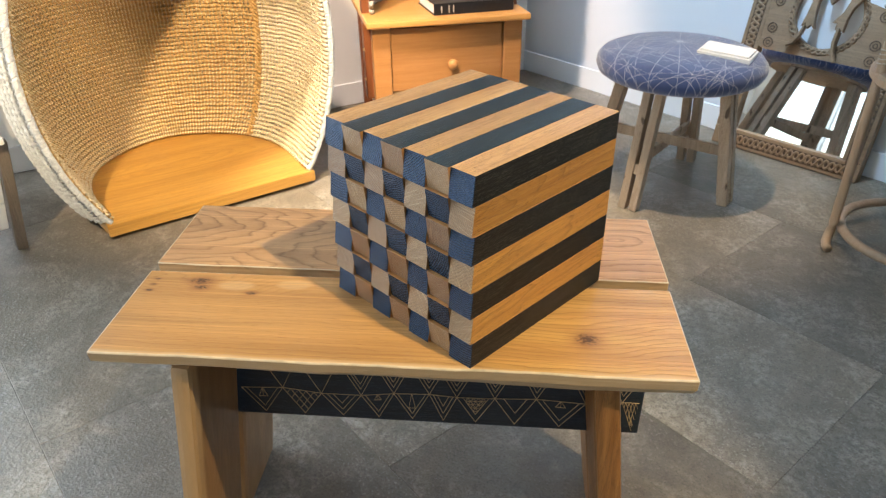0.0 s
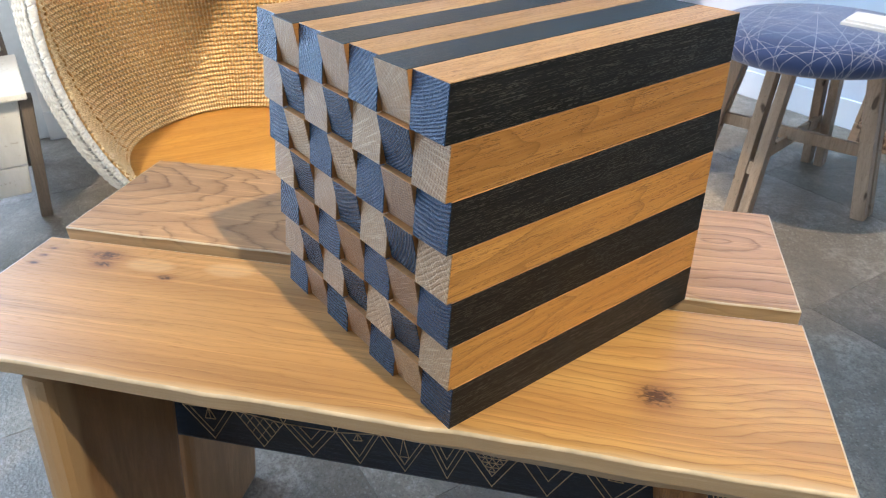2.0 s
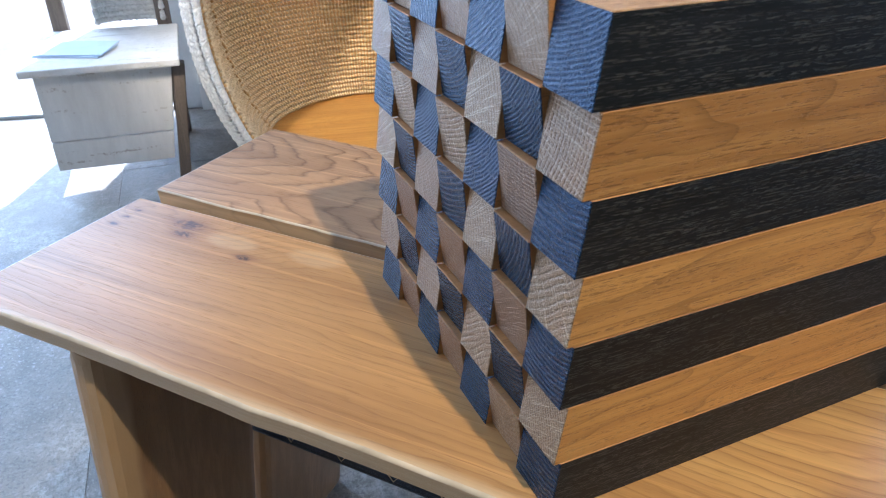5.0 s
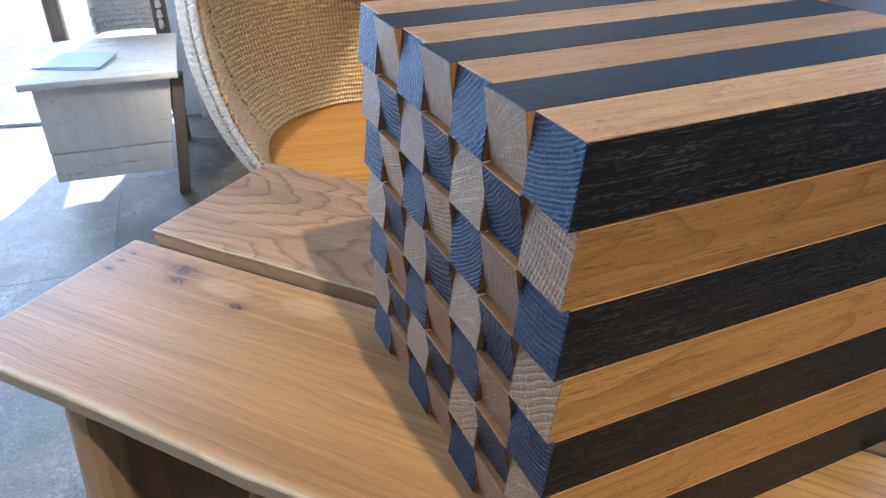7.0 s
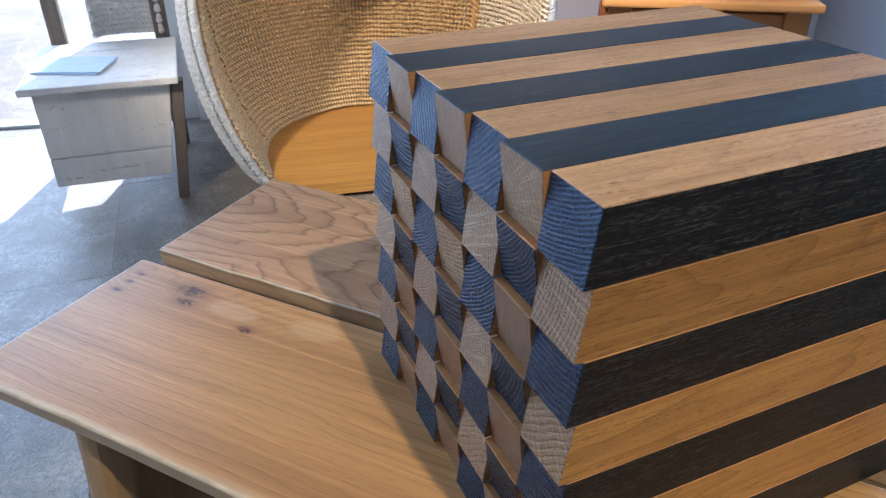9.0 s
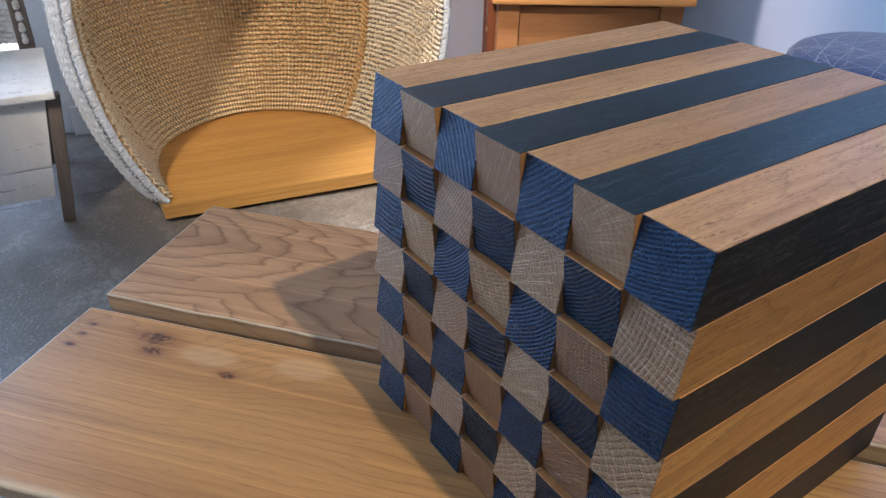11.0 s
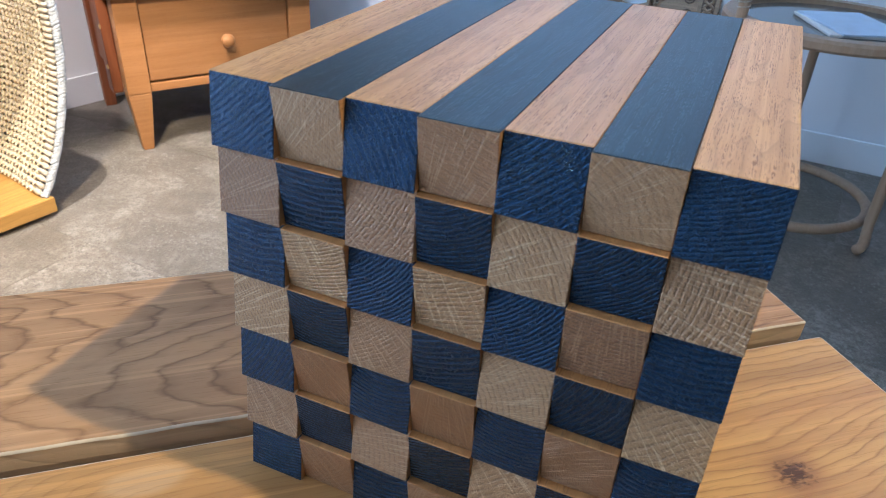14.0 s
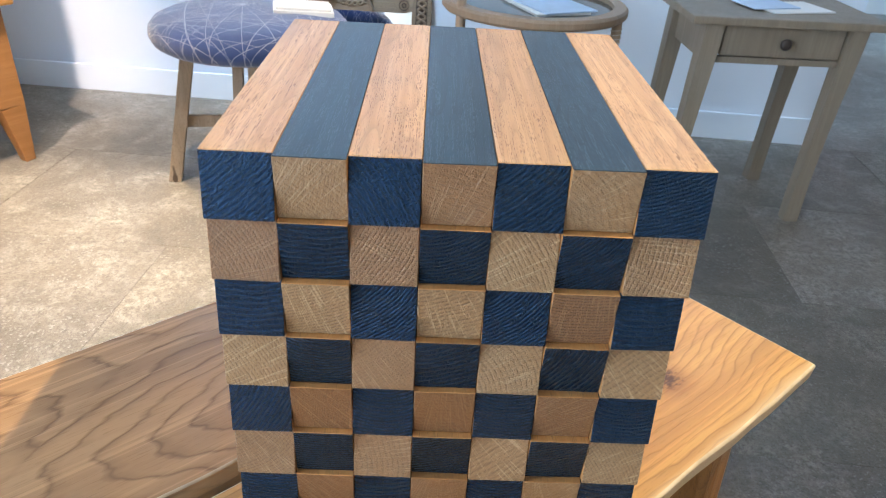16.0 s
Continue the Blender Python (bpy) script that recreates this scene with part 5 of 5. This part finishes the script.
for x in (0, SW):
    for y in (0, SD):
        b = bmesh.new()
        prev = None
        for i in range(9):
            t = i / 8
            fl = 0.006 * (1 - t) ** 3
            px, py, pz = x + fl * (1 if x else -1) - 0.024 * (1 - t), y + fl * (1 if y else -1), 0.466 * t
            w = (0.024 + 0.012 * (1 - t) ** 4 + 0.018 * t) / 2
            ring = [b.verts.new((px + sx * w, py + sy * w, pz)) for sx, sy in ((-1, -1), (1, -1), (1, 1), (-1, 1))]
            if prev:
                for j in range(4):
                    b.faces.new((prev[j], prev[(j + 1) % 4], ring[(j + 1) % 4], ring[j]))
            else:
                b.faces.new(ring[::-1])
            prev = ring
        b.faces.new(prev)
        bmesh.ops.bevel(b, geom=[e for e in b.edges if abs(e.verts[0].co.z - e.verts[1].co.z) > 0.01], offset=0.003, segments=2, affect='EDGES')
        part("leg", b, M["side_table"], stable, "tapered leg with a flared foot")
part("apron", box((SW - 0.044, 0.016, 0.085), (SW / 2, SD, 0.424), 0.002), M["side_table"], stable)
for x in (0, SW):
    part("apron", box((0.016, SD - 0.044, 0.085), (x, SD / 2, 0.424), 0.002), M["side_table"], stable)
part("apron", box((SW - 0.044, 0.014, 0.014), (SW / 2, 0, 0.388), 0.002), M["side_table"], stable)
sdraw = part("drawer", box((SW - 0.05, 0.018, 0.066), (SW / 2, -0.001, 0.431), 0.003), M["side_table"], stable, "pale drawer front")
kb = lathe([(0.006, 0.0), (0.006, 0.009), (0.012, 0.012), (0.0125, 0.018), (0.008, 0.022)], 20)
bmesh.ops.transform(kb, matrix=pose(SW / 2, -0.010, 0.431, 90, 0, 0), verts=kb.verts)
part("knob", kb, M["knob_dark"], sdraw, "small dark knob", smooth=True)
lf = thing("leaflet", frame_at((0.699, 1.315), (1, 0.01)) @ pose(0.2, 0.09, 0.4855, 0, 0, 14), "pale leaflets lying on the side table", "leaflet")
part("sheet", box((0.16, 0.11, 0.003), (0, 0, 0.0015), 0.0005), M["paper"], lf)
part("sheet", box((0.12, 0.09, 0.003), (-0.05, 0.02, 0.0048), 0.0005), M["paper_blue"], lf)

# ---------------------------------------------------------------- the old painted chair by the window
OF = frame_at((-1.362, -0.322), (0.10, 0.995))
ochair = thing("old_chair", OF, "old straw-backed box chair in worn grey paint", "chair")
OW, OD = 0.29, 0.36
for x in (0.02, OW - 0.02):
    for y in (0.018, OD):
        hgt = 0.29 if y < 0.1 else 0.95
        if y < 0.1 and x > 0.1:
            x0, x1, y0, y1, z0, wide = 0.267, 0.300, 0.003, 0.003, 0.0, 0.026
        else:
            x0, x1, y0, y1, z0, wide = x, x, y, y, 0.085 if y < 0.1 else 0.0, 0.036
        part("post", bar((x0, y0, z0), (x1, y1, hgt), wide, 0.036, 0.003), M["old_wood"], ochair, "grey-brown bare wood corner post")
for z0, z1 in ((0.066, 0.133), (0.1355, 0.288)):
    bm = box((OW, 0.014, z1 - z0), (OW / 2, -0.0045, (z0 + z1) / 2), 0.003)
    for v in bm.verts:
        if v.co.x > OW / 2:
            v.co.x -= 0.006 + (0.288 - v.co.z) * 0.14
    part("front_board", bm, M["old_paint"], ochair, "flaking white-grey painted board")
    for x in (0.010, OW - 0.010):
        # dark post wood here puts the side's shade into its colour
        part("side_board", box((0.016, OD - 0.06, z1 - z0), (x, OD / 2 + 0.01, (z0 + z1) / 2), 0.003), M["old_wood"], ochair)
part("seat", box((OW + 0.035, OD + 0.008, 0.016), (OW / 2 - 0.004, OD / 2 - 0.036, 0.298), 0.004), M["old_paint"], ochair, "worn painted seat board")
bm = straw_back(OW - 0.13, 0.32, 0.93, 0.03, OD - 0.02, 0.0)
bmesh.ops.translate(bm, vec=(OW / 2 + 0.045, 0, 0), verts=bm.verts)
part("straw_back", bm, M["straw_bleached"], ochair, "back of bleached straw coils", smooth=True)
part("arm", bar((OW - 0.02, 0.02, 0.56), (OW - 0.02, OD - 0.02, 0.56), 0.04, 0.02, 0.005), M["old_paint"], ochair)
pp = thing("folded_card", OF @ pose(0.080, 0.10, 0.3065, 0, 0, -20), "pale blue folded card lying on the old seat", "card")
part("leaf", box((0.15, 0.11, 0.003), (0, 0, 0.0015), 0.0005), M["paper_blue"], pp)
part("leaf", box((0.15, 0.11, 0.003), (0.004, 0.003, 0.006), 0.0005, m=pose(0, 0, 0, 2, 0, 3)), M["paper_blue"], pp)

# ---------------------------------------------------------------- the red panel on the far wall
red = thing("red_panel", pose(2.25, 3.885, 1.05), "plain red panel hanging on the far white wall", "wall panel")
part("board", box((0.9, 0.02, 1.1), (0, 0, 0), 0.004), M["red_panel"], red)

# ---------------------------------------------------------------- the floor tiles, in running bond along the north wall
TILE_L, TILE_W, JOINT = 0.89, 0.445, 0.0010


def tile_mesh():
    bm = box((TILE_L - JOINT, TILE_W - JOINT, 0.012), (TILE_L / 2, TILE_W / 2, -0.006), 0.0005, seg=1)
    me = bpy.data.meshes.new("tile")
    bm.to_mesh(me)
    bm.free()
    me.materials.append(M["floor_tile"])
    return me


TILE = tile_mesh()
# above 1: paler tiles; 0.80 and 0.82 paint dimmer light into the eastern tiles
TILE_TONE = {(0, 1): 0.80, (1, 1): 0.80, (2, 1): 0.80, (0, 2): 0.80, (1, 2): 0.80, (-1, 1): 0.80, (-1, 2): 0.80, (-2, 1): 0.82, (1, 0): 1.10, (0, 0): 1.12, (2, 0): 1.10, (-2, 0): 1.22, (-2, -1): 1.22, (1, -1): 1.10}
lay = frame_at((0, 0), NORTH)
rng = random.Random(11)
for row in range(-7, 8):
    for col in range(-4, 5):
        x0 = 0.34 - (0.0 if row % 2 else 0.445) + (col - 1) * TILE_L
        y0 = 0.12 + row * TILE_W
        mid = lay @ Vector((x0 + TILE_L / 2, y0 + TILE_W / 2, 0))
        if not (-3.4 < mid.x < 4.0 and -3.4 < mid.y < 4.2):
            continue
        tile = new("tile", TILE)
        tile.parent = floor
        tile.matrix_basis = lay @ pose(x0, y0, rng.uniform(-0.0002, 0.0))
        tone = TILE_TONE.get((row, col), rng.uniform(0.87, 0.95))
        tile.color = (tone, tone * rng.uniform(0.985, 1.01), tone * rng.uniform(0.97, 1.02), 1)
